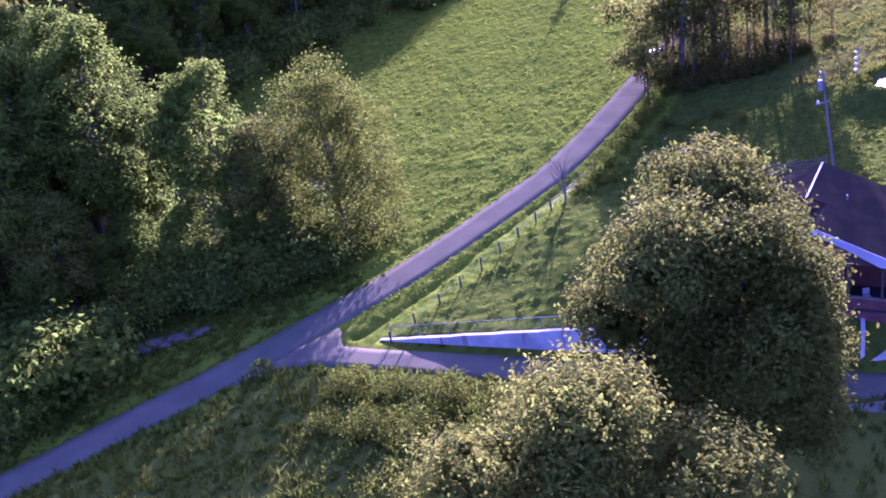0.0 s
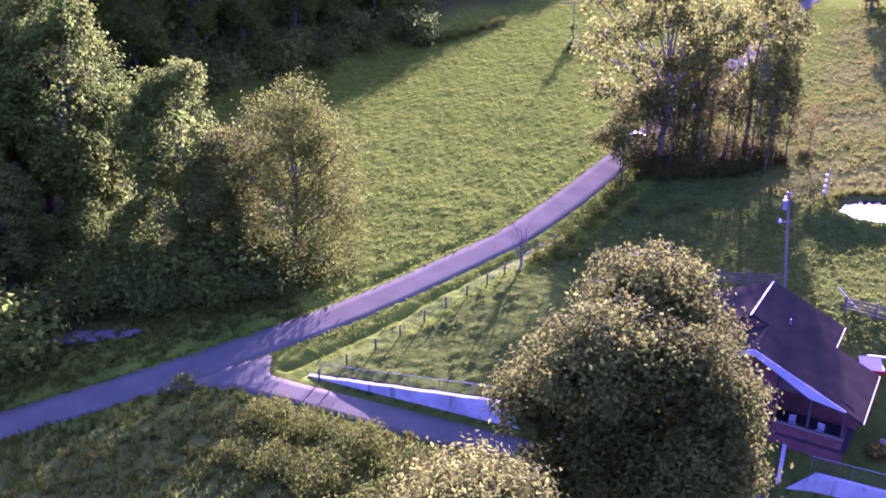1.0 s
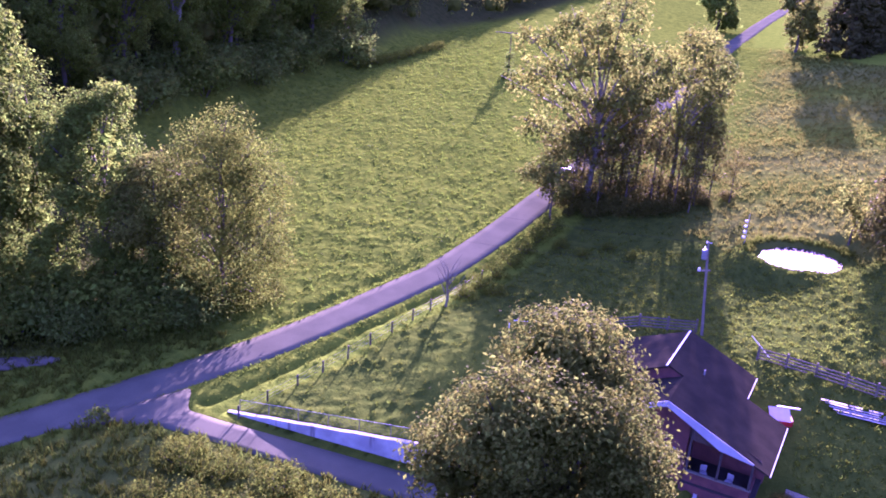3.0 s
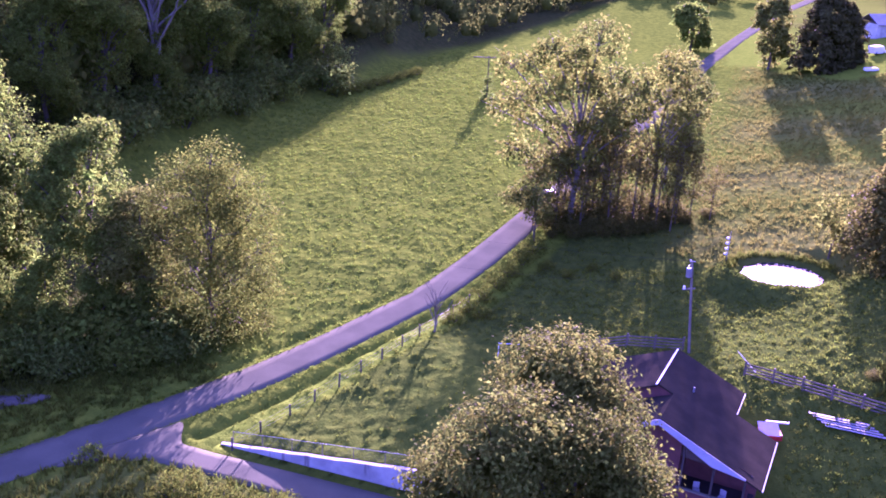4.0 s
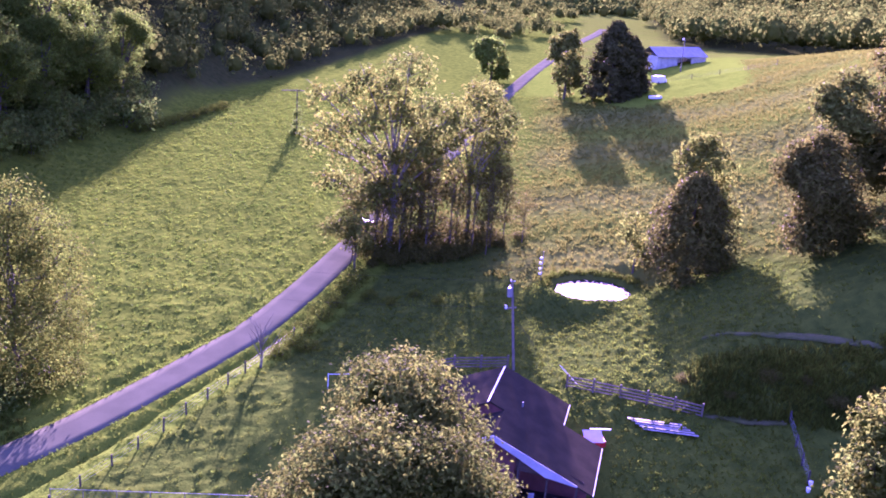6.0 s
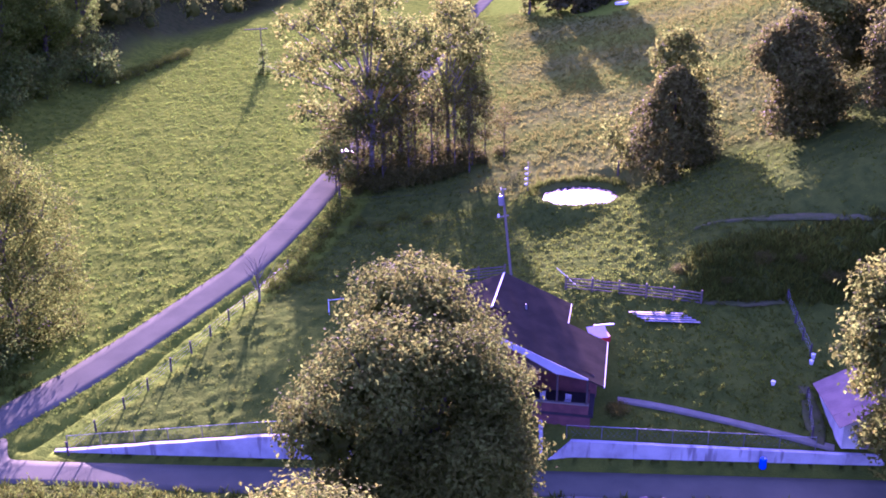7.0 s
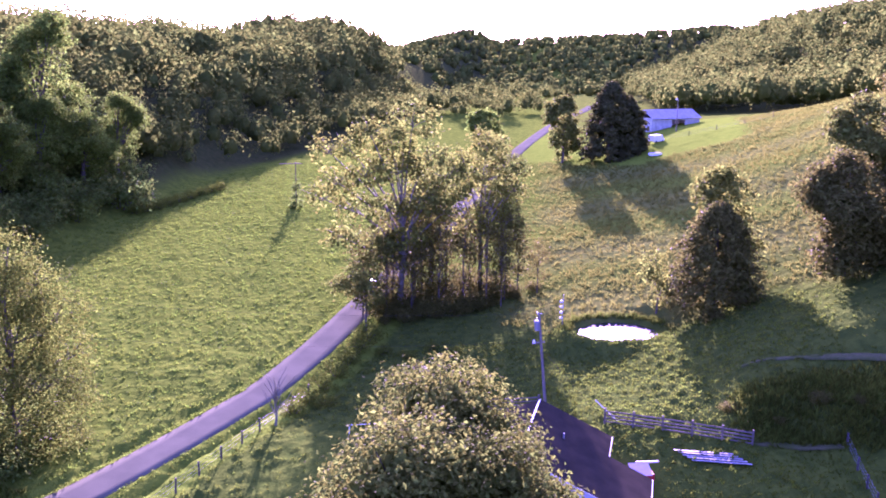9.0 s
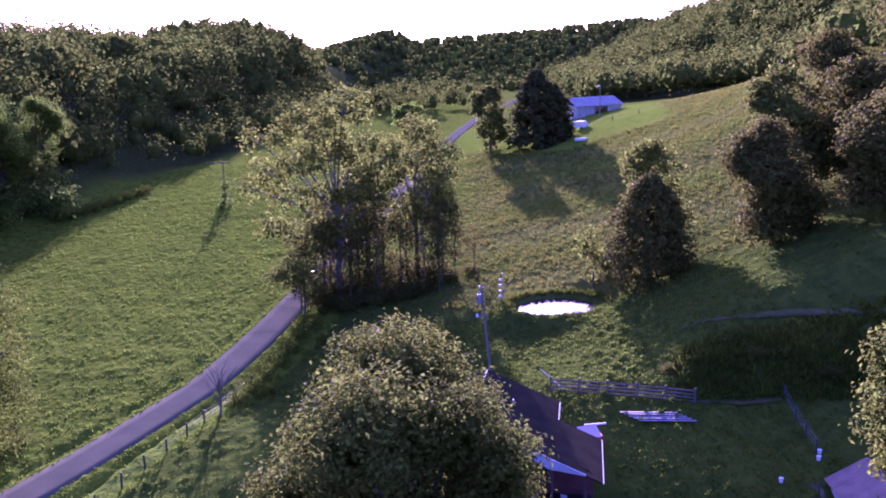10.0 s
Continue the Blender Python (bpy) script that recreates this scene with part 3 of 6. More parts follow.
def far_lawn(s, u):
    """The mown lawn of the far farm."""
    rim = 124 + 26 * (1 - smooth(22, 50, u)) + 1.5 * np.sin(u * 0.35)
    return smooth(0, 2.5, s - rim) * (1 - smooth(205, 225, s)) * smooth(19, 21, u) * (1 - smooth(72, 77, u - 0.1 * (s - 125)))


def lawn_zone(x, y):
    s, u = valley(x, y)
    p, q = plot(x, y)
    e = u - lane(s) - ditch(s)
    home = smooth(-1, 0.5, q) * (1 - smooth(17, 23, q)) * smooth(3.2, 3.8, e) * (1 - smooth(68, 76, p))
    far = far_lawn(s, u)
    verge = smooth(0.3, 0.8, e) * (1 - smooth(2.9, 3.5, e)) * (1 - smooth(0, 40, s)) * smooth(-1.5, -0.5, q)
    return np.maximum(np.maximum(home * 0.1, far), verge)


def weed_zone(x, y):
    s, u = valley(x, y)
    p, q = plot(x, y)
    hill = (1 - far_lawn(s, u)) * smooth(22, 32, u) * smooth(17, 24, s + 3 * np.sin(u * 0.4)) * (1 - smooth(150, 210, s) * 0.4)
    low = (1 - smooth(-7, -5.2, q)) * 0.45 * smooth(3, 6, u - lane(s))
    return np.maximum(hill * (0.62 + 0.38 * np.sin(s * 0.21 + u * 0.07 + 0.9 * np.sin(u * 0.11))), low)


def wood_zone(x, y):
    s, u = valley(x, y)
    left = smooth(0, 6, wood_edge(s) - u)
    right = smooth(0, 6, u - 101 + 0.3 * np.maximum(s - 190, 0) * (s < 300) + 33 * (s >= 300))
    return np.clip(left + right + smooth(330, 420, s) * smooth(50, 70, np.abs(u - 30)), 0, 1)


def paddock(x, y):
    """The short grass between the lane fence and the retaining wall."""
    s, u = valley(x, y)
    p, q = plot(x, y)
    return smooth(-0.8, 0.2, q) * (1 - smooth(22, 28, p)) * smooth(3.4, 4.0, u - lane(s) - ditch(s)) * (1 - smooth(-10, -4, s))


def sward_zone(x, y):
    """Darker green grass round the house and the pond."""
    s, u = valley(x, y)
    p, q = plot(x, y)
    return (1 - 0.15 * paddock(x, y)) * smooth(3.4, 4.4, u - lane(s) - ditch(s)) * (1 - smooth(30, 60, s)) * smooth(-1.5, -0.5, q) + (1 - smooth(-1.5, -0.5, q)) * smooth(8, 14, u - lane(s)) * 0.7


zone = np.stack([lawn_zone(XX, YY), weed_zone(XX, YY), wood_zone(XX, YY), np.ones_like(XX)], -1)
zone[..., 0] *= 1 - zone[..., 2]
att = land.color_attributes.new("zone", "FLOAT_COLOR", "POINT")
att.data.foreach_set("color", zone.astype(np.float32).ravel())
att = land.attributes.new("sward_mix", "FLOAT", "POINT")
att.data.foreach_set("value", sward_zone(XX, YY).astype(np.float32).ravel())
tagged(new("ground", land), "rough green meadow and hillside with tussocks", "ground", kind="structure")


def ribbon(name, centre, width, mat, label, category, lift=0.03, wobble=0.12, seed=1, level=0.7, edges=None):
    """A made surface of a given width along a line, laid on the land."""
    rng = np.random.default_rng(seed)
    c = np.asarray(centre, float)
    d = np.gradient(c, axis=0)
    d /= np.linalg.norm(d, axis=1, keepdims=True)
    side = np.column_stack([d[:, 1], -d[:, 0]])
    across = np.array((-1.0, -0.97, -0.5, 0.0, 0.5, 0.97, 1.0))
    w = np.asarray(width) * np.ones(len(c)) / 2
    edge = np.convolve(rng.normal(size=len(c) + 6), np.ones(7) / 7, "valid") * wobble
    pts = c[:, None] + side[:, None] * (across[None, :, None] * (w + edge)[:, None, None])
    if edges is not None:
        pts = edges[0][:, None] * (1 + across[None, :, None]) / 2 + edges[1][:, None] * (1 - across[None, :, None]) / 2
    z = height(pts[..., 0], pts[..., 1])
    level = (np.asarray(level) * np.ones(len(c)))[:, None]
    z = np.minimum(z, z[:, 3:4] + 0.1 + 9 * (1 - level)) * (1 - level) + z[:, 3:4] * level + lift
    z[:, (0, 6)] -= 0.2
    k = len(across)
    v = np.concatenate([pts, z[..., None]], -1).reshape(-1, 3)
    i = np.arange(len(c) * k).reshape(len(c), k)
    f = np.stack([i[:-1, :-1], i[:-1, 1:], i[1:, 1:], i[1:, :-1]], -1).reshape(-1, 4)
    return tagged(part(name, raw_mesh(name, v, f[:, ::-1], mat, True)), label, category, kind="structure")


sl = np.concatenate([np.arange(-150, 60, 1.0), np.arange(60, 420, 4.0)])
ul = lane(sl)
ul = np.convolve(np.pad(ul, 4, "edge"), np.ones(9) / 9, "valid")
lane_xy = np.column_stack([6 + 0.4 * sl + 0.917 * ul, 106 + 0.917 * sl - 0.4 * ul])
ribbon("road", lane_xy, 4.6, ASPHALT, "worn pale asphalt country lane along the field", "road", 0.02, 0.03, level=0.15)


def from_plot(p, q):
    return -12.3 + 0.932 * p + 0.363 * q, 75.8 - 0.363 * p + 0.932 * q


pp = np.concatenate([np.arange(-11.5, 0, 0.35), np.arange(0, 88, 1.0)])
drive_top, drive_low = drive_edges(pp)
low_xy, top_xy = np.column_stack(from_plot(pp, drive_low)), np.column_stack(from_plot(pp, drive_top))
ribbon("driveway", (low_xy + top_xy) / 2, 3.5, ASPHALT, "worn asphalt driveway below the retaining wall", "driveway", 0.035, 0.03, 2, np.clip((pp + 4) / 12, 0, 0.5), (low_xy, top_xy))
tq = np.linspace(0, 1, 24)
ribbon("footpath", np.column_stack(from_plot(47.6 + 17.0 * tq, 4.9 - 4.4 * tq ** 1.3)), 0.75, PATHWAY, "narrow pale concrete footpath across the yard", "path", 0.09, 0.05, 3)
ribbon("farm_track", np.column_stack([53.0 + 26 * tq, 83.2 - 18 * tq]), 0.4 + 0.9 * np.sin(np.pi * np.clip(tq, 0.02, 0.7)), PATCH, "bare earth track along the hillside", "track", 0.1, 0.3, 4)
ribbon("creek_gravel", np.column_stack([-40 + 9.5 * tq, 80.6 + 2.2 * tq]), 0.5 + 2.2 * np.sin(np.pi * np.clip(tq, 0.03, 0.97)) ** 0.7, GRAVEL, "patch of bare grey gravel beside the trees", "gravel", 0.12, 0.6, 5)
ribbon("shed_path", np.column_stack(from_plot(63.6 + 0.4 * tq, 0.6 + 7 * tq)), 0.9 + 0.5 * np.sin(3 * tq), PATCH, "strip of bare earth beside the shed", "earth", 0.1, 0.2, 8)
ribbon("bank_foot", np.column_stack([48.0 + 7.5 * tq, 72.9 - 2.6 * tq]), 0.3 + 0.7 * np.sin(np.pi * np.clip(tq, 0.05, 0.95)), PATCH, "strip of bare reddish earth at the foot of the bank", "earth", 0.1, 0.3, 9)
ribbon("gravel_strip", np.column_stack(from_plot(40 + 18 * tq, -6.6 + 0.6 * np.sin(7 * tq))), 1.9 * np.sin(np.pi * np.clip(tq, 0.04, 0.96)) ** 0.5, PATHWAY, "pale gravel patch beside the driveway", "gravel", 0.1, 0.3, 6)

# pond
bm = bmesh.new()
ring = []
for k in range(64):
    w = 2 * math.pi * k / 64
    r = 1.16 + 0.04 * math.sin(3 * w + 1) + 0.02 * math.sin(9 * w)
    ring.append(bm.verts.new((50.4 + 4.7 * r * math.cos(w), 106.0 + 4.0 * r * math.sin(w), -6.14)))
bm.faces.new(ring)
tagged(part("pond", bm, WATER), "small round farm pond that mirrors the bright sky", "pond", kind="structure")

# ---- retaining walls ----
PLOT = Matrix(((0.932, 0.363, 0, -12.3), (-0.363, 0.932, 0, 75.8), (0, 0, 1, 0), (0, 0, 0, 1)))


def stained():
    """Whitewashed concrete with dark runs of dirt down from its top."""
    m = material("stained_whitewash", (0.43, 0.44, 0.41), 0.85, 0.14, 0.6, 12.0, 0.3, (0.28, 0.285, 0.265))
    n, ln = m.node_tree.nodes, m.node_tree.links.new
    b = n["Principled BSDF"]
    old = b.inputs["Base Color"].links[0].from_socket
    tc, mp, no, ra, mx = n.new("ShaderNodeTexCoord"), n.new("ShaderNodeMapping"), n.new("ShaderNodeTexNoise"), n.new("ShaderNodeMapRange"), n.new("ShaderNodeMix")
    mp.inputs["Scale"].default_value = (1.6, 1.0, 0.22)
    no.inputs["Scale"].default_value, no.inputs["Detail"].default_value = 1.3, 6.0
    ra.inputs["From Min"].default_value, ra.inputs["From Max"].default_value, ra.inputs["To Max"].default_value = 0.56, 0.68, 0.85
    mx.data_type = "RGBA"
    mx.inputs[7].default_value = (0.16, 0.15, 0.14, 1)
    ln(tc.outputs["Object"], mp.inputs["Vector"])
    ln(mp.outputs["Vector"], no.inputs["Vector"])
    ln(no.outputs["Fac"], ra.inputs["Value"])
    ln(ra.outputs["Result"], mx.inputs[0])
    ln(old, mx.inputs[6])
    ln(mx.outputs[2], b.inputs["Base Color"])
    return m


STAINED = stained()


def wall_run(name, outline, q0, q1, label, mat=None):
    """A wall from q0 to q1 thick whose top runs through points (p, z)."""
    bm = bmesh.new()
    cols = [[bm.verts.new(v) for v in ((p, q0, -13.0), (p, q0, z), (p, q1, z), (p, q1, -13.0))] for p, z in outline]
    for a, b in zip(cols[:-1], cols[1:]):
        for i in range(3):
            bm.faces.new((a[i], a[i + 1], b[i + 1], b[i]))
    bm.faces.new(cols[0])
    bm.faces.new(cols[-1][::-1])
    ob = part(name, bm, mat or STAINED)
    ob.matrix_world = PLOT
    return tagged(ob, label, "wall", kind="structure")


west_line = lambda p: float(np.interp(p, (0, 18, 28), (-12.5, -10.5, -9.9)))
wall_run("retaining_wall_west", [(1.4 * k, west_line(1.4 * k) - 0.03 * (k % 3)) for k in range(21)], -1.07, -0.67, "whitewashed concrete retaining wall rising along the driveway")
east_line = lambda p: -10.62 - 0.027 * (p - 43)
wall_run("retaining_wall_east", [(41.2, -12.7), (43.4, east_line(43.4))] + [(44 + 2.0 * k, east_line(44 + 2 * k) + 0.02 * (k % 2)) for k in range(18)], -0.42, -0.02, "whitewashed concrete retaining wall with dark water stains")
wall_run("wing_wall", [(40.75, -10.0), (41.05, -10.0)], -0.3, 2.6, "short pale concrete wing wall beside the house", CONCRETE)


def netting(name, p0, p1, n, z_of, q, label):
    """Chain-link on steel posts along a wall's top."""
    root = thing(name, PLOT, label, "fence")
    for k in range(n + 1):
        p = p0 + (p1 - p0) * k / n
        part("post", rod(bmesh.new(), (p, q, z_of(p) - 0.3), (p, q, z_of(p) + 1.2), 0.03), WIRE, root)
    bm = bmesh.new()
    for k in range(n):
        a, b = p0 + (p1 - p0) * k / n, p0 + (p1 - p0) * (k + 1) / n
        rod(bm, (a, q, z_of(a) + 1.15), (b, q, z_of(b) + 1.15), 0.018)
    part("top_rail", bm, STEEL, root)
    bm = bmesh.new()
    step = 0.45
    p = p0
    while p < p1 - 0.9:
        for a, b in ((0.05, 1.12), (1.12, 0.05)):
            rod(bm, (p, q, z_of(p) + a), (p + 0.9, q, z_of(p + 0.9) + b), 0.005, None, 3)
        p += step
    tagged(part("wire_mesh", bm, WIRE, root), "thin chain-link mesh", kind="stuff")
    return root


netting("chain_link_fence", 1.0, 27.5, 9, lambda p: west_line(p) - 0.05, -0.55, "grey chain-link fence on the lawn's retaining wall")
netting("chain_link_fence", 43.0, 63.0, 7, lambda p: east_line(p), 0.2, "grey chain-link fence on the yard's retaining wall")

# ---- house ----
# the house stands a little turned from the driveway: along a, across the roof to the right; b, uphill along the ridge
HOUSE = PLOT @ Matrix.Translation((37.8, 14.3, 0)) @ Matrix.Rotation(radians(-7.5), 4, "Z")
house = thing("house", HOUSE, "red brick house with brown shingle roof and white trim", "house")
PITCH, RIDGE = 0.435, -1.95


def slope_z(a, ridge_a=0.0, top=RIDGE):
    return top - PITCH * abs(a - ridge_a)


def gable_wall(bm, p0, p1, ridge, q0, q1, base, eave0, eave1, top):
    """A wall slab whose top follows a gable."""
    prof = [(p0, base), (p1, base), (p1, eave1), (ridge, top), (p0, eave0)]
    a = [bm.verts.new((p, q0, z)) for p, z in prof]
    b = [bm.verts.new((p, q1, z)) for p, z in prof]
    bm.faces.new(a)
    bm.faces.new(b[::-1])
    for i in range(5):
        j = (i + 1) % 5
        bm.faces.new((a[i], b[i], b[j], a[j]))


WING, WTOP, FRONT = 1.4, slope_z(1.4), -12.3
for args in ((-5.7, 5.7, 0.0, -0.9, -0.6, -9.2, slope_z(5.7) - 0.22, slope_z(5.7) - 0.22, RIDGE - 0.22), (-5.7, 5.7, 0.0, -7.4, -7.15, -9.2, slope_z(5.7) - 0.22, slope_z(5.7) - 0.22, RIDGE - 0.22), (-5.2, 3.3, WING, -11.5, -11.2, -13.0, slope_z(-5.2, WING, WTOP) - 0.22, slope_z(3.3) - 0.22, WTOP - 0.22)):
    bm = bmesh.new()
    gable_wall(bm, *args)
    part("gable_wall", bm, BRICK, house, "red brick gable wall")
for lo, hi in (((-5.7, -7.15, -9.6), (-5.4, -0.9, slope_z(5.7) - 0.2)), ((5.4, -4.2, -9.6), (5.7, -0.9, slope_z(5.7) - 0.2)), ((-5.2, -11.2, -13.0), (-4.9, -7.4, slope_z(-5.2, WING, WTOP) - 0.2)), ((3.0, -11.2, -13.0), (3.3, -7.4, -3.4)), ((3.3, -8.2, -9.6), (9.1, -7.9, -6.2)), ((8.8, -7.9, -9.6), (9.1, -4.5, -6.2)), ((5.7, -4.5, -9.6), (9.1, -4.2, -6.1))):
    part("wall", box(bmesh.new(), lo, hi), BRICK, house, "red brick wall")


def roof_course(name, pts, thick=0.16):
    return part(name, slab(bmesh.new(), pts, thick), ROOF, house, "brown shingle roof slope")


# the right slope runs on over the wing and the porch as one plane
roof_course("roof_slope", [(0, -7.5, RIDGE), (WING, -7.5, WTOP), (WING, FRONT, WTOP), (9.75, FRONT, slope_z(9.75)), (9.75, -4.1, slope_z(9.75)), (6.2, -4.1, slope_z(6.2)), (6.2, 0.1, slope_z(6.2)), (0, 0.1, RIDGE)])
roof_course("roof_slope", [(0, 0.1, RIDGE), (-6.2, 0.1, slope_z(6.2)), (-6.2, -7.8, slope_z(6.2)), (0, -7.8, RIDGE)])
roof_course("roof_slope", [(WING, -7.5, WTOP), (-5.8, -7.5, slope_z(-5.8, WING, WTOP)), (-5.8, FRONT, slope_z(-5.8, WING, WTOP)), (WING, FRONT, WTOP)])
bm = slab(bmesh.new(), [(-0.16, -7.7, RIDGE + 0.0), (0.0, -7.7, RIDGE + 0.07), (0.0, 0.0, RIDGE + 0.07), (-0.16, 0.0, RIDGE + 0.0)], 0.06)
part("ridge_cap", bm, WHITE, house, "white metal ridge cap")


def rake(profile, b0, b1):
    """A board along the front edge: top and bottom heights at places across."""
    bm = bmesh.new()
    front = [bm.verts.new((a, b0, t)) for a, t, _ in profile] + [bm.verts.new((a, b0 - 0.25 * (t - z), z)) for a, t, z in profile[::-1]]
    back = [bm.verts.new((v.co.x, b1, v.co.z)) for v in front]
    bm.faces.new(front)
    bm.faces.new(back[::-1])
    for i in range(len(front)):
        j = (i + 1) % len(front)
        bm.faces.new((front[i], back[i], back[j], front[j]))
    return bm


zr = lambda a: slope_z(a) + 0.03
zl = lambda a: slope_z(a, WING, WTOP) + 0.03
part("fascia", rake([(WING, zr(WING), zr(WING) - 0.42), (3.5, zr(3.5), zr(3.5) - 0.56), (5.9, zr(5.9), zr(5.9) - 0.78), (6.3, zr(6.3), zr(6.3) - 0.66), (8.5, zr(8.5), zr(8.5) - 0.1)], FRONT - 0.05, FRONT + 0.05), TRIM, house, "broad pale painted eave board")
part("fascia", rake([(-5.8, zl(-5.8), zl(-5.8) - 0.36), (WING, zl(WING), zl(WING) - 0.42)], FRONT - 0.05, FRONT + 0.05), TRIM, house, "pale fascia board")
for b0, b1, a in ((FRONT, -4.1, 9.8), (-4.1, 0.1, 6.25)):
    bm = bmesh.new()
    box(bm, (a - 0.03, b0, slope_z(a) - 0.12), (a + 0.06, b1, slope_z(a) - 0.02), 0.015)
    part("gutter", bm, TRIM, house, "pale gutter")
bm = bmesh.new()
gable_wall(bm, 3.3, 8.9, 3.3, -11.35, -11.25, -5.75, slope_z(3.3) - 0.22, slope_z(8.9) - 0.24, slope_z(3.3) - 0.22)
# panel under the eave, its brown darkened to stand for shade
part("gable_panel", bm, EARTH, house, "gable panel in dark brown, shade painted in")
part("chimney_vent", rod(bmesh.new(), (2.6, -5.2, slope_z(2.6) - 0.1), (2.6, -5.2, slope_z(2.6) + 0.45), 0.07), STEEL, house, "thin grey vent pipe")
# porch
bm = bmesh.new()
box(bm, (3.3, -11.9, -9.45), (9.0, -8.2, -9.2), 0.03)
# near-black floor: the shade under the porch roof is in its colour
part("porch_floor", bm, SHADE, house)
bm = bmesh.new()
box(bm, (3.4, -11.9, -9.2), (8.6, -11.65, -8.35), 0.02)
box(bm, (8.4, -11.65, -9.2), (8.6, -9.2, -8.35), 0.02)
part("porch_wall", bm, BRICK, house, "low red brick porch wall")
bm = bmesh.new()
box(bm, (3.35, -11.96, -8.35), (8.66, -11.6, -8.27), 0.02)
part("porch_coping", bm, PATHWAY, house, "pale coping")
for a in (3.6, 6.0, 8.45):
    bm = bmesh.new()
    box(bm, (a - 0.09, -11.86, -8.27), (a + 0.09, -11.68, slope_z(a) - 0.2), 0.015)
    part("porch_post", bm, POST, house, "dark porch post")
bm = bmesh.new()
box(bm, (3.3, -12.0, -12.9), (8.8, -11.8, -9.45))
part("porch_base", bm, BRICK, house)
for p0, z0, w, h in ((-4.2, -8.2, 1.2, 1.4), (-1.0, -8.2, 1.2, 1.4), (1.4, -8.6, 1.0, 1.7)):
    bm = bmesh.new()
    for lo, hi in (((p0 - 0.08, -11.56, z0 - 0.08), (p0, -11.48, z0 + h + 0.08)), ((p0 + w, -11.56, z0 - 0.08), (p0 + w + 0.08, -11.48, z0 + h + 0.08)), ((p0, -11.56, z0 + h), (p0 + w, -11.48, z0 + h + 0.08)), ((p0, -11.56, z0 - 0.08), (p0 + w, -11.48, z0))):
        box(bm, lo, hi)
    fr = part("window", bm, TRIM, house, "pale-framed window")
    part("pane", box(bmesh.new(), (p0, -11.53, z0), (p0 + w, -11.503, z0 + h)), GLASS, fr)
for p0 in (-4.9, -1.1):
    bm = bmesh.new()
    box(bm, (p0, -11.56, -12.6), (p0 + 2.9, -11.5, -10.3))
    for k in range(1, 4):
        box(bm, (p0, -11.575, -12.6 + 0.56 * k), (p0 + 2.9, -11.56, -12.57 + 0.56 * k))
    part("garage_door", bm, WOOD, house, "grey panelled garage door")


def garden_chair(a, b, turn):
    root = thing("porch_chair", HOUSE @ pose(a, b, -9.2, 0, 0, turn), "pale plastic chair on the porch", "chair", "porch chairs")
    part("seat", box(bmesh.new(), (-0.26, -0.26, 0.4), (0.26, 0.26, 0.45), 0.015), TRIM, root)
    bm = bmesh.new()
    box(bm, (-0.26, 0.24, 0.45), (0.26, 0.3, 1.0), 0.02)
    part("backrest", bm, TRIM, root)
    for a, b in ((-0.23, -0.23), (0.23, -0.23), (-0.23, 0.23), (0.23, 0.23)):
        part("leg", rod(bmesh.new(), (a, b, 0), (a, b, 0.4), 0.025), TRIM, root)
    return root


garden_chair(4.8, -10.6, 20)
garden_chair(6.8, -10.7, -15)

# ---- shed at the yard's end ----
shed = thing("shed", PLOT, "small pale shed with a rusty sheet-metal roof", "shed")
bm = bmesh.new()
gable_wall(bm, 65.0, 70.6, 67.8, 0.2, 0.4, -11.0, -8.7, -8.7, -7.2)
gable_wall(bm, 65.0, 70.6, 67.8, 6.4, 6.6, -11.0, -8.7, -8.7, -7.2)
box(bm, (65.0, 0.4, -11.0), (65.2, 6.4, -8.7))
box(bm, (70.4, 0.4, -11.0), (70.6, 6.4, -8.7))
part("wall", bm, CONCRETE, shed, "whitewashed walls")
for side in (-1, 1):
    for k in range(4):
        q0, q1 = -0.2 + 1.8 * k, 1.585 + 1.8 * k
        a, b = (67.8, 67.8 + 3.3 * side)
        lift = 0.012 * (k % 2)
        part("roof_sheet", slab(bmesh.new(), [(a, q0, -7.0 + lift), (b, q0, -8.85 + lift), (b, q1, -8.85 + lift), (a, q1, -7.0 + lift)][:: side], 0.05), RUSTY, shed, "rusty roof sheet")
bm = bmesh.new()
box(bm, (66.6, 0.14, -10.9), (67.6, 0.2, -9.0))
part("door", bm, WOOD, shed, "grey plank door")

# ---- fences, poles, yard things ----


def g3(x, y, dz=0.0):
    return (x, y, at_ground(x, y, dz))


def wire_fence(name, pts, label, h=1.25, wires=(0.35, 0.7, 1.1)):
    """Round wooden posts with strands of wire between them."""
    root = thing(name, Matrix.Translation(g3(*pts[0])), label, "fence")
    inv = root.matrix_world.inverted()
    rng = np.random.default_rng(len(pts))
    for x, y in pts:
        a, b = inv @ Vector(g3(x, y, -0.3)), inv @ Vector(g3(x + rng.uniform(-0.06, 0.06), y, h * rng.uniform(0.92, 1.08)))
        part("post", rod(bmesh.new(), a, b, 0.095, 0.08), POST, root)
    for w in wires:
        run = [tuple(inv @ Vector(g3(x, y, w))) for x, y in pts]
        part("wire", raw_mesh("wire", *bent_tube(run, [0.008] * len(run), 4), STEEL), None, root)
    return root


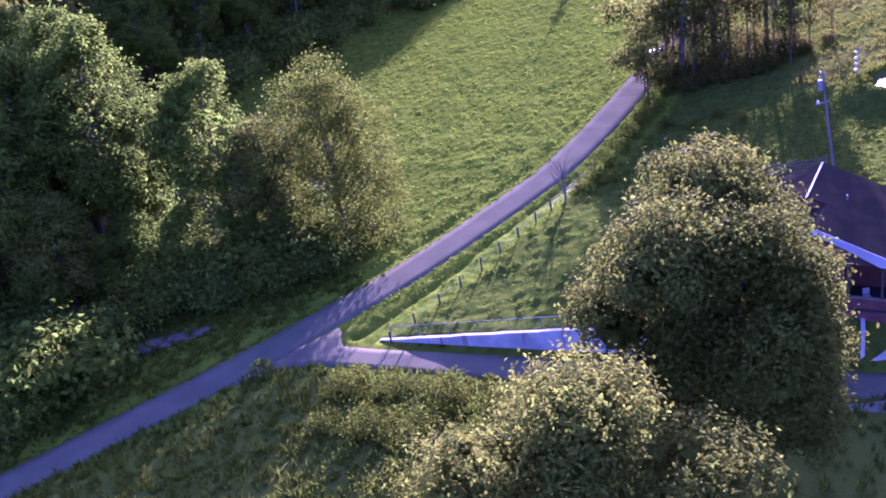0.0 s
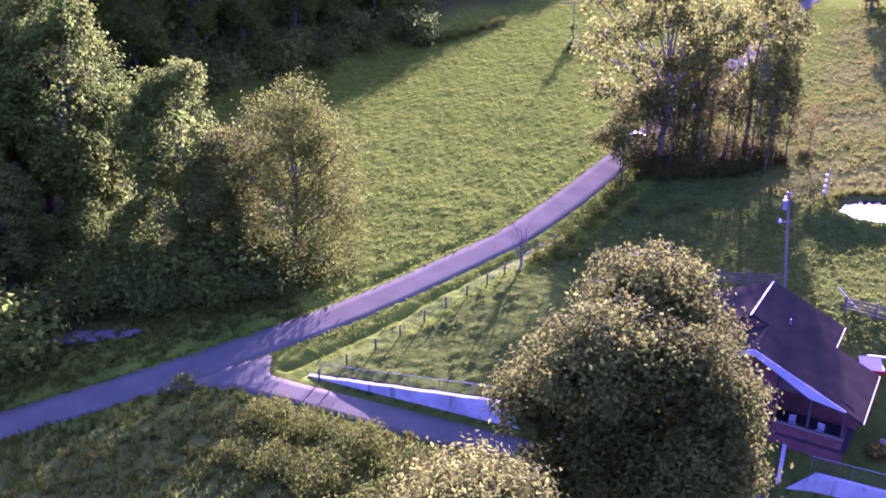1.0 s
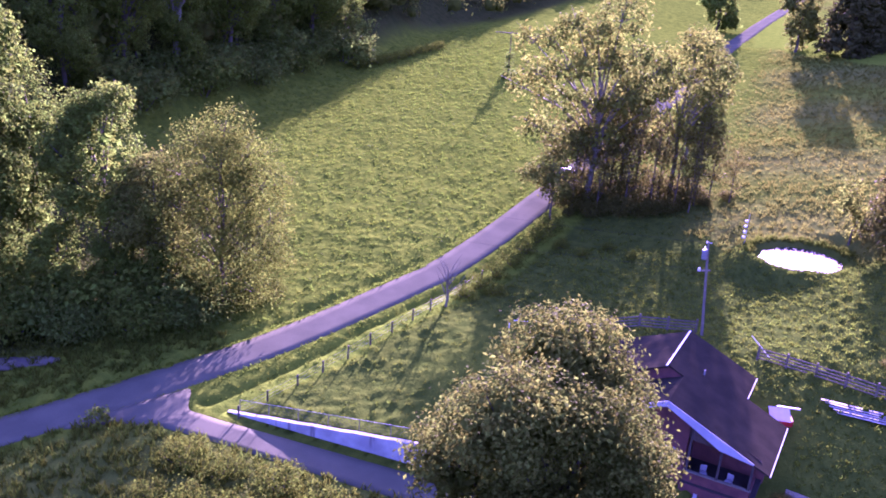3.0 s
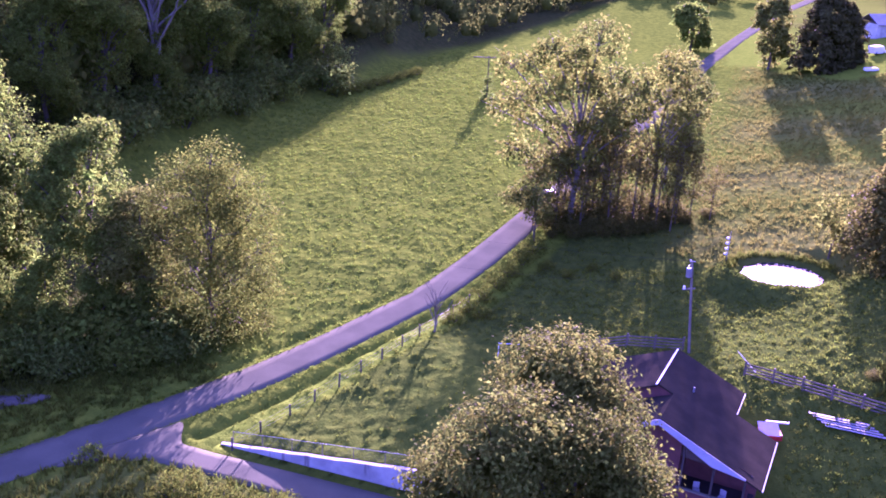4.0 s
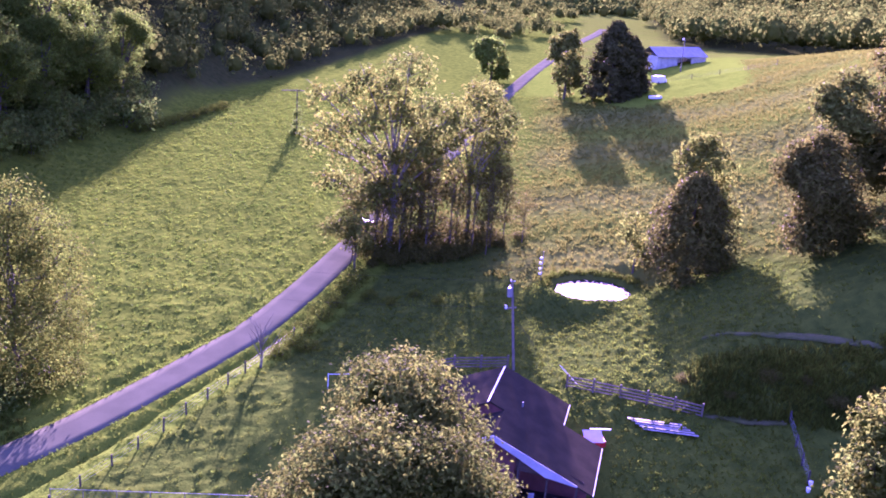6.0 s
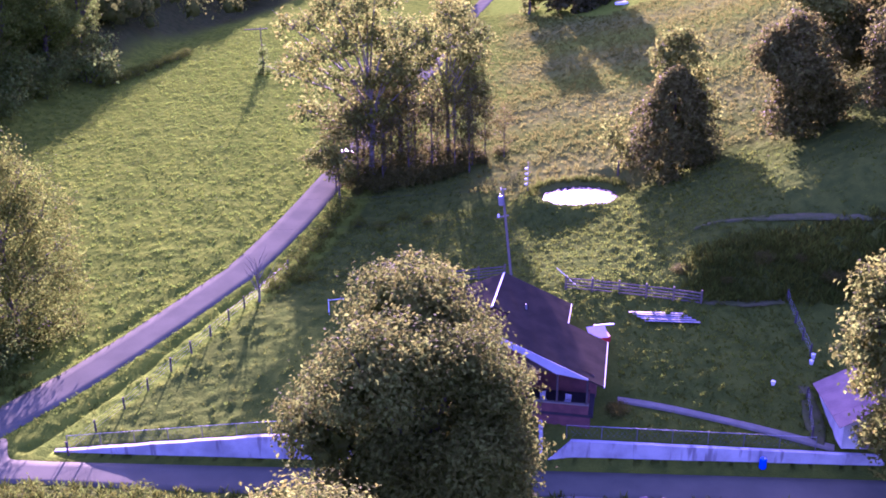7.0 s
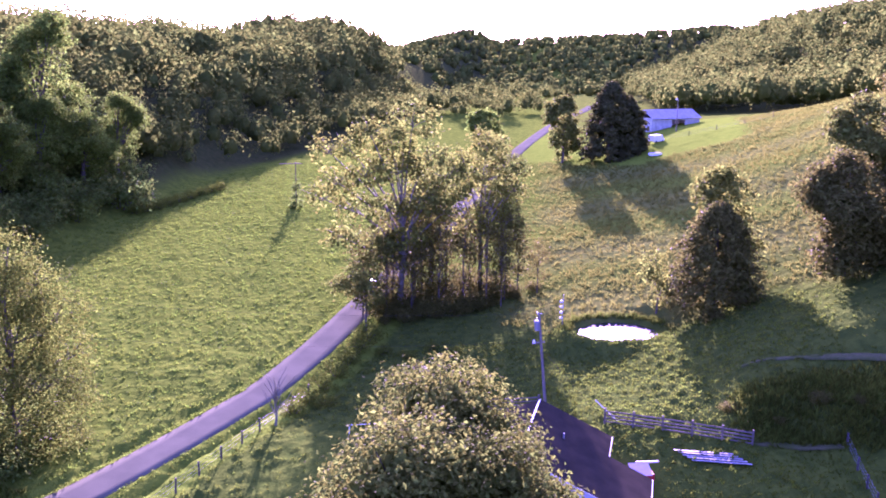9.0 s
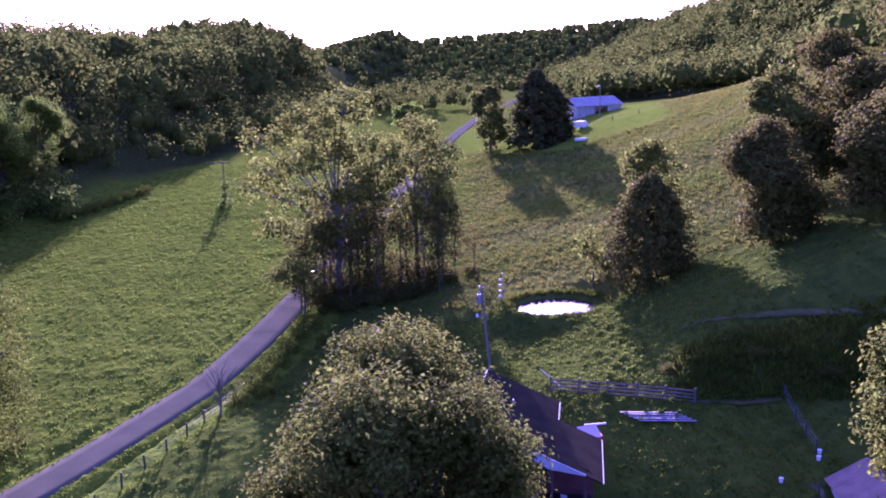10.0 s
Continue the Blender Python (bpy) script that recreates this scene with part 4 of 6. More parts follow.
def board_fence(name, a, b, n, label, boards=4):
    """Square posts with horizontal boards."""
    root = thing(name, Matrix.Translation(g3(*a)), label, "fence")
    inv = root.matrix_world.inverted()
    pts = [(a[0] + (b[0] - a[0]) * k / n, a[1] + (b[1] - a[1]) * k / n) for k in range(n + 1)]
    ang = math.degrees(math.atan2(b[1] - a[1], b[0] - a[0]))
    for x, y in pts:
        bm = box(bmesh.new(), (-0.09, -0.09, -0.3), (0.09, 0.09, 1.5), 0.015)
        bmesh.ops.transform(bm, matrix=inv @ pose(*g3(x, y), 0, 0, ang), verts=bm.verts)
        part("post", bm, WOOD, root)
    for (x0, y0), (x1, y1) in zip(pts[:-1], pts[1:]):
        for k in range(boards):
            z = 0.25 + 0.33 * k
            p0, p1 = inv @ Vector(g3(x0, y0, z)), inv @ Vector(g3(x1, y1, z + 0.02 * (k % 2)))
            d = p1 - p0
            bm = box(bmesh.new(), (0, -0.02, -0.07), (d.length, 0.02, 0.07), 0.006)
            bmesh.ops.transform(bm, matrix=Matrix.Translation(p0 + Vector((0, 0, 0)) + Vector((math.sin(radians(ang)), -math.cos(radians(ang)), 0)) * 0.11) @ d.to_track_quat("X", "Z").to_matrix().to_4x4(), verts=bm.verts)
            part("board", bm, WOOD, root)
    return root


FENCE_LINE = [(-11.5, 73.9), (-9.3, 76.3), (-6.9, 78.9), (-4.8, 81.4), (-2.6, 84.0), (-0.5, 86.6), (1.6, 89.1), (3.7, 92.0), (5.6, 94.6), (7.6, 97.4), (9.6, 100.4), (11.7, 103.8)]
wire_fence("roadside_fence", FENCE_LINE, "wire fence on round wooden posts along the lane")
wire_fence("yard_fence", [(55.8, 70.3), (54.9, 67.6), (54.0, 65.2), (53.2, 63.0)], "wire fence on wooden posts at the yard's end")
wire_fence("side_fence", [(49.4, 58.2), (48.2, 56.2), (47.0, 54.2)], "short wire fence on posts beside the shed")
board_fence("board_fence", (36.4, 79.7), (47.7, 72.7), 5, "weathered grey board fence behind the yard")
board_fence("board_fence", (21.0, 87.5), (32.2, 85.9), 4, "weathered grey board fence behind the house")
bm = rod(bmesh.new(), (0, 0, -0.1), (-2.0, 1.7, 1.9), 0.05, 0.04)
st = part("leaning_rail", bm, WHITE)
st.matrix_world = Matrix.Translation(g3(37.9, 79.2))
tagged(st, "pale wooden rail leaning on the board fence", "rail")
bm = rod(bmesh.new(), (0, 0, -0.2), (0, 0, 1.8), 0.05, 0.04)
rod(bm, (0, 0, 1.7), (2.2, 0.3, 1.5), 0.035)
gp = part("gate_post", bm, WHITE)
gp.matrix_world = Matrix.Translation(g3(13.6, 88.0))
tagged(gp, "pale gate post with a bar beside the bushes", "post")

# utility pole by the house
up = thing("utility_pole", Matrix.Translation(g3(32.6, 85.0)) @ Matrix.Rotation(radians(-5.0), 4, "Y"), "wooden utility pole with a grey transformer", "utility pole")
H = 3.1 - at_ground(32.6, 85.0)
part("pole", rod(bmesh.new(), (0, 0, -0.5), (-0.25, 0, H), 0.15, 0.11, 10), POLE, up)
bm = rod(bmesh.new(), (-0.55, -0.12, H - 1.65), (-0.55, -0.12, H - 0.75), 0.27, 0.27, 14)
rod(bm, (-0.55, -0.12, H - 0.75), (-0.55, -0.12, H - 0.68), 0.27, 0.16, 14)
rod(bm, (-0.55, -0.12, H - 0.68), (-0.55, -0.12, H - 0.4), 0.05)
part("transformer", bm, STEEL, up, "grey steel transformer can")
bm = bmesh.new()
box(bm, (-1.1, -0.06, H - 3.05), (0.2, 0.06, H - 2.9), 0.01)
part("crossarm", bm, POLE, up)
bm = rod(bmesh.new(), (-0.9, 0, H - 2.95), (-0.9, 0, H - 2.65), 0.14, 0.1, 10)
part("yard_lamp", bm, WHITE, up, "pale lamp housing")
bm = rod(bmesh.new(), (-0.4, 0, H - 0.1), (0.1, 0, H - 0.1), 0.03)
rod(bm, (-0.4, 0, H - 0.1), (-0.4, 0, H + 0.12), 0.05)
part("insulator", bm, WHITE, up)


def cable(name, a, b, sag, label, r=0.009):
    pts = [Vector(a).lerp(Vector(b), k / 16) - Vector((0, 0, 4 * sag * (k / 16) * (1 - k / 16))) for k in range(17)]
    vs, fs = bent_tube([tuple(p) for p in pts], [r] * 17, 4)
    return tagged(part(name, raw_mesh(name, vs, fs, RUBBER, True)), label, "cable")


cable("power_line", (31.4, 85.0, 3.0), (-16.5, 95.0, 4.6), 0.9, "thin grey power line running from the utility pole")
cable("power_line", (31.4, 85.0, 0.2), (-16.5, 95.0, 1.0), 0.9, "thin grey power line running from the utility pole")
cable("power_line", (31.4, 85.0, 0.1), (34.4, 72.0, -4.6), 0.25, "thin grey service line running to the house")

fp = thing("field_pole", Matrix.Translation(g3(22.0, 200.6)), "old wooden pole overgrown with vines in the field", "utility pole")
part("pole", rod(bmesh.new(), (0, 0, -0.5), (-0.1, 0, 9.8), 0.13, 0.1), BARK, fp)
bm = bmesh.new()
box(bm, (-3.4, -0.07, 9.35), (1.4, 0.07, 9.55), 0.02)
part("crossarm", bm, BARK, fp)
vr = np.random.default_rng(5)
part("vines", raw_mesh("vines", *clumped(vr, [((0, 0, 1.4), (1.5, 1.5, 1.6)), ((0.2, 0, 3.6), (0.9, 0.9, 1.6)), ((0, 0, 5.6), (0.5, 0.5, 1.2))], 0.5, 1.6, 16, 0.25), DARK), None, fp)

bp = thing("birdhouse_pole", Matrix.Translation(g3(44.3, 109.1)), "slim pole with white hanging birdhouses by the pond", "birdhouse")
part("pole", rod(bmesh.new(), (0, 0, -0.3), (0, 0, 4.0), 0.04), STEEL, bp)
for z in (1.0, 1.7, 2.4, 3.1):
    bm = bmesh.new()
    bmesh.ops.create_uvsphere(bm, u_segments=10, v_segments=8, radius=0.19, matrix=Matrix.Translation((-0.22, 0, z)) @ Matrix.Diagonal((1.3, 1, 0.8, 1)))
    part("birdhouse", bm, WHITE, bp, "white gourd birdhouse")
    part("arm", rod(bmesh.new(), (-0.3, 0, z + 0.18), (0.3, 0, z + 0.18), 0.015), STEEL, bp)

# red trailer with a tilted lid
tr = thing("garden_trailer", PLOT @ pose(46.5, 12.3, at_ground(*from_plot(46.5, 12.3)), 0, 0, 12), "small red trailer with a pale tilted lid", "trailer")
bm = bmesh.new()
box(bm, (-0.9, -0.55, 0.35), (1.0, 0.55, 0.9), 0.03)
part("body", bm, RED, tr)
part("lid", slab(bmesh.new(), [(-1.0, -0.75, 0.95), (0.75, -0.75, 0.95), (0.75, 0.65, 1.45), (-1.0, 0.65, 1.45)], 0.06), PINK, tr, "pink lid, lightened for sunlight")
bm = bmesh.new()
box(bm, (-0.3, 0.66, 1.4), (1.7, 0.8, 1.55), 0.02)
part("bar", bm, WHITE, tr, "white bar")
for y in (-0.62, 0.62):
    bm = rod(bmesh.new(), (0, y - 0.07, 0.3), (0, y + 0.07, 0.3), 0.3, 0.3, 16)
    wh = part("wheel", bm, RUBBER, tr)
    part("rim", rod(bmesh.new(), (0, y - 0.08, 0.3), (0, y + 0.08, 0.3), 0.16, 0.16, 12), WHITE, wh)
part("drawbar", rod(bmesh.new(), (-0.9, 0, 0.4), (-1.9, 0, 0.15), 0.04), STEEL, tr)

# long pale sheets on the grass
for k in range(5):
    p0, q0 = 49.8 + 0.35 * k, 16.9 - 0.32 * k
    x, y = from_plot(p0, q0)
    x1, y1 = from_plot(p0 + 5.2, q0 + 0.1)
    a, b = Vector(g3(x, y, 0.3 + 0.03 * (k % 2))), Vector(g3(x1, y1, 0.3))
    d = b - a
    bm = box(bmesh.new(), (0, -0.13, -0.02), (d.length, 0.13, 0.02), 0.006)
    pl = part("plank", bm, TIN)
    pl.matrix_world = Matrix.Translation(a) @ d.to_track_quat("X", "Z").to_matrix().to_4x4()
    tagged(pl, "long pale metal strip lying in the grass", "plank", "strips in the grass")

bb = thing("barrel", PLOT @ pose(58.6, -1.1, at_ground(*from_plot(58.6, -1.1))), "blue plastic barrel beside the wall", "barrel")
bm = bmesh.new()
prof = ((0.24, 0.0), (0.29, 0.08), (0.30, 0.3), (0.28, 0.45), (0.30, 0.6), (0.29, 0.82), (0.24, 0.9))
for (r0, z0), (r1, z1) in zip(prof[:-1], prof[1:]):
    rod(bm, (0, 0, z0), (0, 0, z1), r0, r1, 18)
part("drum", bm, BLUE, bb)
part("bung", rod(bmesh.new(), (0.1, 0, 0.9), (0.1, 0, 0.94), 0.04), WHITE, bb)


def bucket(x, y, mat, label):
    root = thing("bucket", Matrix.Translation(g3(x, y, 0.05)), label, "bucket")
    part("pail", rod(bmesh.new(), (0, 0, 0), (0, 0, 0.38), 0.15, 0.19, 14), mat, root)
    part("rim", rod(bmesh.new(), (0, 0, 0.36), (0, 0, 0.4), 0.2, 0.2, 14), mat, root)


for x, y in ((53.2, 62.6), (52.5, 61.9), (47.6, 60.6)):
    bucket(x, y, WHITE, "white plastic bucket standing in the grass")

rp = thing("scrap_heap", Matrix.Translation((*from_plot(49.0, -6.4), -12.6)), "low heap of rusty scrap beside the gravel", "scrap")
rr = np.random.default_rng(8)
for k in range(6):
    bm = box(bmesh.new(), (-0.6, -0.3, 0), (0.6, 0.3, 0.25), 0.03)
    bmesh.ops.transform(bm, matrix=pose(rr.uniform(-0.7, 0.7), rr.uniform(-0.5, 0.5), 0.1 + 0.12 * k, rr.uniform(-12, 12), rr.uniform(-12, 12), rr.uniform(0, 180)), verts=bm.verts)
    part("scrap_piece", bm, RUSTY, rp)

# ---- car on the lane ----
ci = int(np.argmin(np.hypot(lane_xy[:, 0] - 27.2, lane_xy[:, 1] - 140.1)))
cd = lane_xy[ci + 2] - lane_xy[ci - 2]
car = thing("car", Matrix.Translation((lane_xy[ci][0] - 0.5, lane_xy[ci][1] + 0.25, at_ground(*lane_xy[ci], 0.03))) @ Matrix.Rotation(math.atan2(cd[1], cd[0]), 4, "Z"), "dark blue car driving along the lane", "car")


def loft(bm, sections):
    """A body lofted through sections (x, half width, bottom, top)."""
    rings = []
    for x, w, lo, hi in sections:
        r = min(0.12, (hi - lo) * 0.4)
        prof = [(-w, lo), (-w, hi - r), (-w + r, hi), (w - r, hi), (w, hi - r), (w, lo)]
        rings.append([bm.verts.new((x, y, z)) for y, z in prof])
    for a, b in zip(rings[:-1], rings[1:]):
        for i in range(6):
            j = (i + 1) % 6
            bm.faces.new((a[i], a[j], b[j], b[i]))
    bm.faces.new(rings[0])
    bm.faces.new(rings[-1][::-1])
    return bm


part("body", loft(bmesh.new(), [(-2.3, 0.78, 0.45, 0.85), (-2.2, 0.88, 0.32, 0.98), (-1.2, 0.9, 0.28, 1.02), (0.8, 0.9, 0.28, 1.0), (1.9, 0.88, 0.3, 0.92), (2.3, 0.76, 0.42, 0.76)]), NAVY, car)
part("cabin", loft(bmesh.new(), [(-1.95, 0.74, 0.98, 1.05), (-1.55, 0.74, 0.98, 1.5), (-0.9, 0.76, 0.98, 1.62), (0.25, 0.74, 0.98, 1.6), (1.0, 0.7, 0.96, 1.05)]), GLASS, car, "dark car windows")
part("roof", loft(bmesh.new(), [(-1.55, 0.68, 1.5, 1.545), (-0.9, 0.7, 1.62, 1.665), (0.25, 0.68, 1.6, 1.64)]), NAVY, car)
for x in (-1.4, 1.4):
    for y in (-0.82, 0.82):
        bm = rod(bmesh.new(), (x, y - 0.1, 0.32), (x, y + 0.1, 0.32), 0.32, 0.32, 20)
        wh = part("wheel", bm, RUBBER, car)
        part("rim", rod(bmesh.new(), (x, y - 0.11, 0.32), (x, y + 0.11, 0.32), 0.2, 0.2, 14), STEEL, wh)
for y in (-0.58, 0.58):
    part("tail_lamp", box(bmesh.new(), (-2.33, y - 0.16, 0.66), (-2.24, y + 0.16, 0.84), 0.02), RED, car, "red tail lamp")
    part("headlight", box(bmesh.new(), (2.2, y - 0.16, 0.58), (2.3, y + 0.16, 0.72), 0.02), GLASS, car)
part("bumper", box(bmesh.new(), (-2.38, -0.8, 0.42), (-2.26, 0.8, 0.58), 0.03), STEEL, car, "pale rear bumper")

# ---- farm on the far lawn ----
barn = thing("barn", Matrix.Translation(g3(139.0, 258.0)) @ Matrix.Rotation(radians(20.5), 4, "Z"), "long low barn with a pale metal roof", "barn")
bm = bmesh.new()
for lo, hi in (((-10.5, 3.4, -1.0), (10.5, 3.6, 3.6)), ((-10.5, -3.6, -1.0), (-10.3, 3.4, 3.0)), ((10.3, -3.6, -1.0), (10.5, 3.4, 3.0)), ((-10.3, -3.6, -1.0), (-2.0, -3.4, 2.9)), ((4.0, -3.6, -1.0), (10.3, -3.4, 2.9)), ((-2.0, -3.6, 2.3), (4.0, -3.4, 2.9))):
    box(bm, lo, hi)
part("wall", bm, CONCRETE, barn, "pale sheet walls with a dark open bay")
for k in range(7):
    x0 = -10.9 + 3.12 * k
    for s2 in (-1, 1):
        part("roof_sheet", slab(bmesh.new(), [(x0, 0, 5.3), (x0 + 3.1, 0, 5.3), (x0 + 3.1, 4.1 * s2, 2.8), (x0, 4.1 * s2, 2.8)][:: -s2], 0.06), TIN, barn, "pale metal roof sheet")
part("barn_floor", box(bmesh.new(), (-10.3, -3.4, -1.0), (10.3, 3.4, 0.15)), EARTH, barn)
lp = thing("yard_lamp_pole", Matrix.Translation(g3(131.0, 238.0)), "tall wooden pole with a lamp beside the barn", "lamp pole")
part("pole", rod(bmesh.new(), (0, 0, -0.4), (0, 0, 9.0), 0.15, 0.1), POLE, lp)
part("lamp_head", rod(bmesh.new(), (-0.5, 0, 8.7), (-0.5, 0, 9.1), 0.3, 0.2, 12), WHITE, lp, "pale lamp head")
for x, y, turn, lab in ((116.5, 222.0, 30, "white parked van beside the cedars"), (108.6, 206.5, 10, "low white stock tank on the grass")):
    if "van" in lab:
        van = thing("van", Matrix.Translation(g3(x, y)) @ Matrix.Rotation(radians(turn), 4, "Z"), lab, "van")
        part("body", loft(bmesh.new(), [(-2.4, 0.9, 0.4, 1.9), (-2.3, 0.95, 0.35, 2.0), (1.2, 0.95, 0.35, 2.0), (1.7, 0.92, 0.35, 1.2), (2.4, 0.85, 0.4, 1.0)]), WHITE, van)
        part("windscreen", loft(bmesh.new(), [(1.2, 0.8, 1.25, 1.9), (1.72, 0.8, 1.15, 1.24)]), GLASS, van)
        for a in (-1.5, 1.5):
            for b in (-0.85, 0.85):
                part("wheel", rod(bmesh.new(), (a, b - 0.12, 0.34), (a, b + 0.12, 0.34), 0.34, 0.34, 16), RUBBER, van)
    else:
        tank = thing("stock_tank", Matrix.Translation(g3(x - 1.6, y - 2.0)) @ Matrix.Rotation(radians(turn), 4, "Z"), lab, "tank")
        bm = bmesh.new()
        box(bm, (-1.6, -0.7, 0.0), (1.6, 0.7, 0.7), 0.2)
        part("shell", bm, WHITE, tank)
        part("lid", box(bmesh.new(), (-1.3, -0.45, 0.7), (1.3, 0.45, 0.76), 0.02), TIN, tank)
cars = wire_fence("farm_fence", [(118.0, 222.0), (124.0, 219.0), (130.0, 216.0), (136.0, 213.0), (142.0, 210.0)], "low wooden fence at the far lawn", 1.4)

# ---- trees ----


def put(x, y, turn=0.0, s=1.0, sink=0.1):
    return Matrix.Translation(g3(x, y, -sink)) @ Matrix.Rotation(radians(turn), 4, "Z") @ Matrix.Scale(s, 4)


# the large oak in front of the house
tree("oak_tree", put(12.2, 47.5), "large spreading oak with olive leaves turning golden", 11, 2.5, 20.8, 6.0, OAK, lumps=22, r=0.55, dense=2.6, clump=0.95, per_area=1.1, per_clump=46, leaf=0.175,
     extra=[((0.4, 4.6, 20.2), (3.9, 3.2, 2.8)), ((-4.2, -3.6, 19.8), (3.1, 3.0, 2.9)), ((3.2, 3.0, 17.6), (2.7, 3.0, 2.8)), ((-6.2, -1.0, 15.6), (2.6, 3.0, 3.0)), ((4.4, 1.5, 12.0), (2.3, 2.8, 2.8)), ((4.4, 0.4, 14.9), (2.4, 2.6, 2.4)), ((5.0, 0.6, 9.2), (2.3, 2.6, 3.0)), ((4.8, 0.2, 5.6), (2.2, 2.4, 2.6)), ((-5.6, -2.0, 9.5), (3.0, 3.0, 3.2)), ((1.5, -4.6, 13.0), (3.2, 2.8, 3.6)), ((-2.2, -2.4, 20.2), (3.0, 2.4, 2.3)), ((1.2, -2.2, 19.2), (2.6, 2.2, 2.2)), ((3.2, -2.6, 17.2), (2.4, 2.4, 2.2)), ((4.0, -2.8, 13.4), (2.4, 2.4, 2.4))])
# the tree below the camera
tree("maple_tree", put(1.9, 30.5), "broad leafy tree with pale olive leaves", 12, 4.0, 21.4, 6.8, MAPLE, lumps=20, r=0.45, dense=2.4, clump=0.8, per_area=1.25, per_clump=50, leaf=0.145,
     extra=[((0.4, 0, 20.6), (3.0, 3.0, 2.4)), ((4.8, -1.0, 17.0), (2.8, 3.0, 2.6)), ((-4.6, -0.6, 18.4), (2.7, 2.8, 2.3)), ((-1.0, -5.0, 17.5), (3.2, 2.8, 3.0))])
tree("walnut_tree", put(47.9, 46.0), "leafy tree with yellow-green leaves beside the driveway", 13, 3.0, 21.0, 6.0, GOLD, lumps=18, r=0.4, dense=1.0, clump=0.9, per_area=0.9, per_clump=26, leaf=0.24)

# wood on the left of the lane
locust = boughed("locust_tree", put(-17.2, 95.2), "feathery locust tree with yellow-green leaves at the field's edge", 21, 20.0, LOCUST, BARK, 0.3,
                 [((0.4, 0, 20.0), (2.2, 2.2, 2.2)), ((-2.4, 0.6, 18.4), (2.6, 2.5, 2.2)), ((2.6, 0.2, 17.6), (2.6, 2.5, 2.3)), ((-0.2, -1.0, 16.4), (3.4, 3.2, 2.8)), ((-4.2, 0.2, 15.2), (2.7, 2.6, 2.4)), ((4.2, -0.2, 14.2), (2.8, 2.7, 2.6)), ((0.6, -1.6, 12.6), (3.8, 3.4, 3.0)), ((-4.6, -0.6, 11.4), (3.0, 2.8, 2.6)),
                  ((5.2, -0.4, 10.6), (2.6, 2.6, 2.6)), ((-1.6, -1.8, 9.0), (3.4, 3.0, 2.8)), ((3.0, -1.6, 8.0), (3.2, 2.9, 2.8)), ((-4.8, -0.8, 7.2), (2.9, 2.7, 2.5)), ((5.0, -0.2, 6.2), (2.4, 2.4, 2.4)), ((0.4, -2.0, 5.0), (3.2, 2.8, 2.6)), ((-3.4, -1.4, 3.6), (2.8, 2.5, 2.4)), ((3.4, -1.4, 3.0), (2.8, 2.5, 2.4)), ((0.2, 2.4, 12.0), (3.6, 3.0, 5.0))],
                 leaf=0.17, per_area=0.95, per_clump=34, clump=1.3)
broad = tree("broadleaf_tree", put(-31.0, 100.0), "broad green tree with layered boughs in the wood", 22, 1.0, 23.5, 6.4, GREEN, lumps=26, r=0.4, dense=0.8, clump=0.95, per_area=0.75, per_clump=26, leaf=0.23)
tall = tree("broadleaf_tree", put(-44.5, 102.0), "tall green tree with rounded boughs in the wood", 23, 1.0, 30.0, 7.0, GREEN, lumps=32, r=0.5, dense=0.6, clump=1.1, per_area=0.55, per_clump=26, leaf=0.28)
mixed = tree("broadleaf_tree", put(-25.0, 98.0), "leafy tree with olive leaves at the wood's edge", 24, 0.4, 17.0, 4.8, OAK, lumps=20, r=0.3, dense=0.8, clump=0.9, per_area=0.75, per_clump=26, leaf=0.22)
sapling = tree("understory_tree", put(-34.5, 95.0), "low bushy green tree at the wood's edge", 25, -0.4, 9.5, 3.6, GREEN, lumps=16, r=0.16, dense=0.6, clump=0.7, per_area=1.2, per_clump=24, leaf=0.2)
for src, x, y, turn, s in ((broad, -52.0, 93.0, 30, 1.1), (mixed, -47.0, 90.0, 10, 0.9), (broad, -56.0, 106.0, 250, 1.2), (tall, -60.0, 95.0, 120, 1.0), (mixed, -24.0, 102.0, 260, 0.9), (broad, -43.0, 110.0, 70, 1.05),
                           (broad, -64.0, 84.0, 20, 1.1), (mixed, -58.0, 78.0, 70, 1.0), (tall, -72.0, 100.0, 10, 1.0), (broad, -64.0, 120.0, 110, 1.2), (tall, -72.0, 130.0, 210, 1.0), (tall, -52.0, 112.0, 300, 1.0)):
    copy_thing(src, put(x, y, turn, s))
for x, y, turn, s in ((-40.0, 95.5, 60, 1.0), (-29.0, 94.8, 130, 0.85), (-24.0, 94.6, 200, 0.8), (-44.5, 92.5, 260, 0.9), (-20.4, 93.4, 320, 0.55), (-32.0, 91.8, 90, 0.6), (-49.0, 87.0, 150, 0.9)):
    copy_thing(sapling, put(x, y, turn, s))
# the front row of the wood beyond the field
for k in range(13):
    sk = 12.0 + 6.6 * k
    uk = float(wood_edge(sk)) - 5.0 - 3.5 * (k % 2)
    copy_thing((broad, tall, broad, mixed)[k % 4], put(6 + 0.4 * sk + 0.917 * uk, 106 + 0.917 * sk - 0.4 * uk, 77 * k, (0.95, 0.8, 1.05, 1.15)[(k * 3) % 4]))

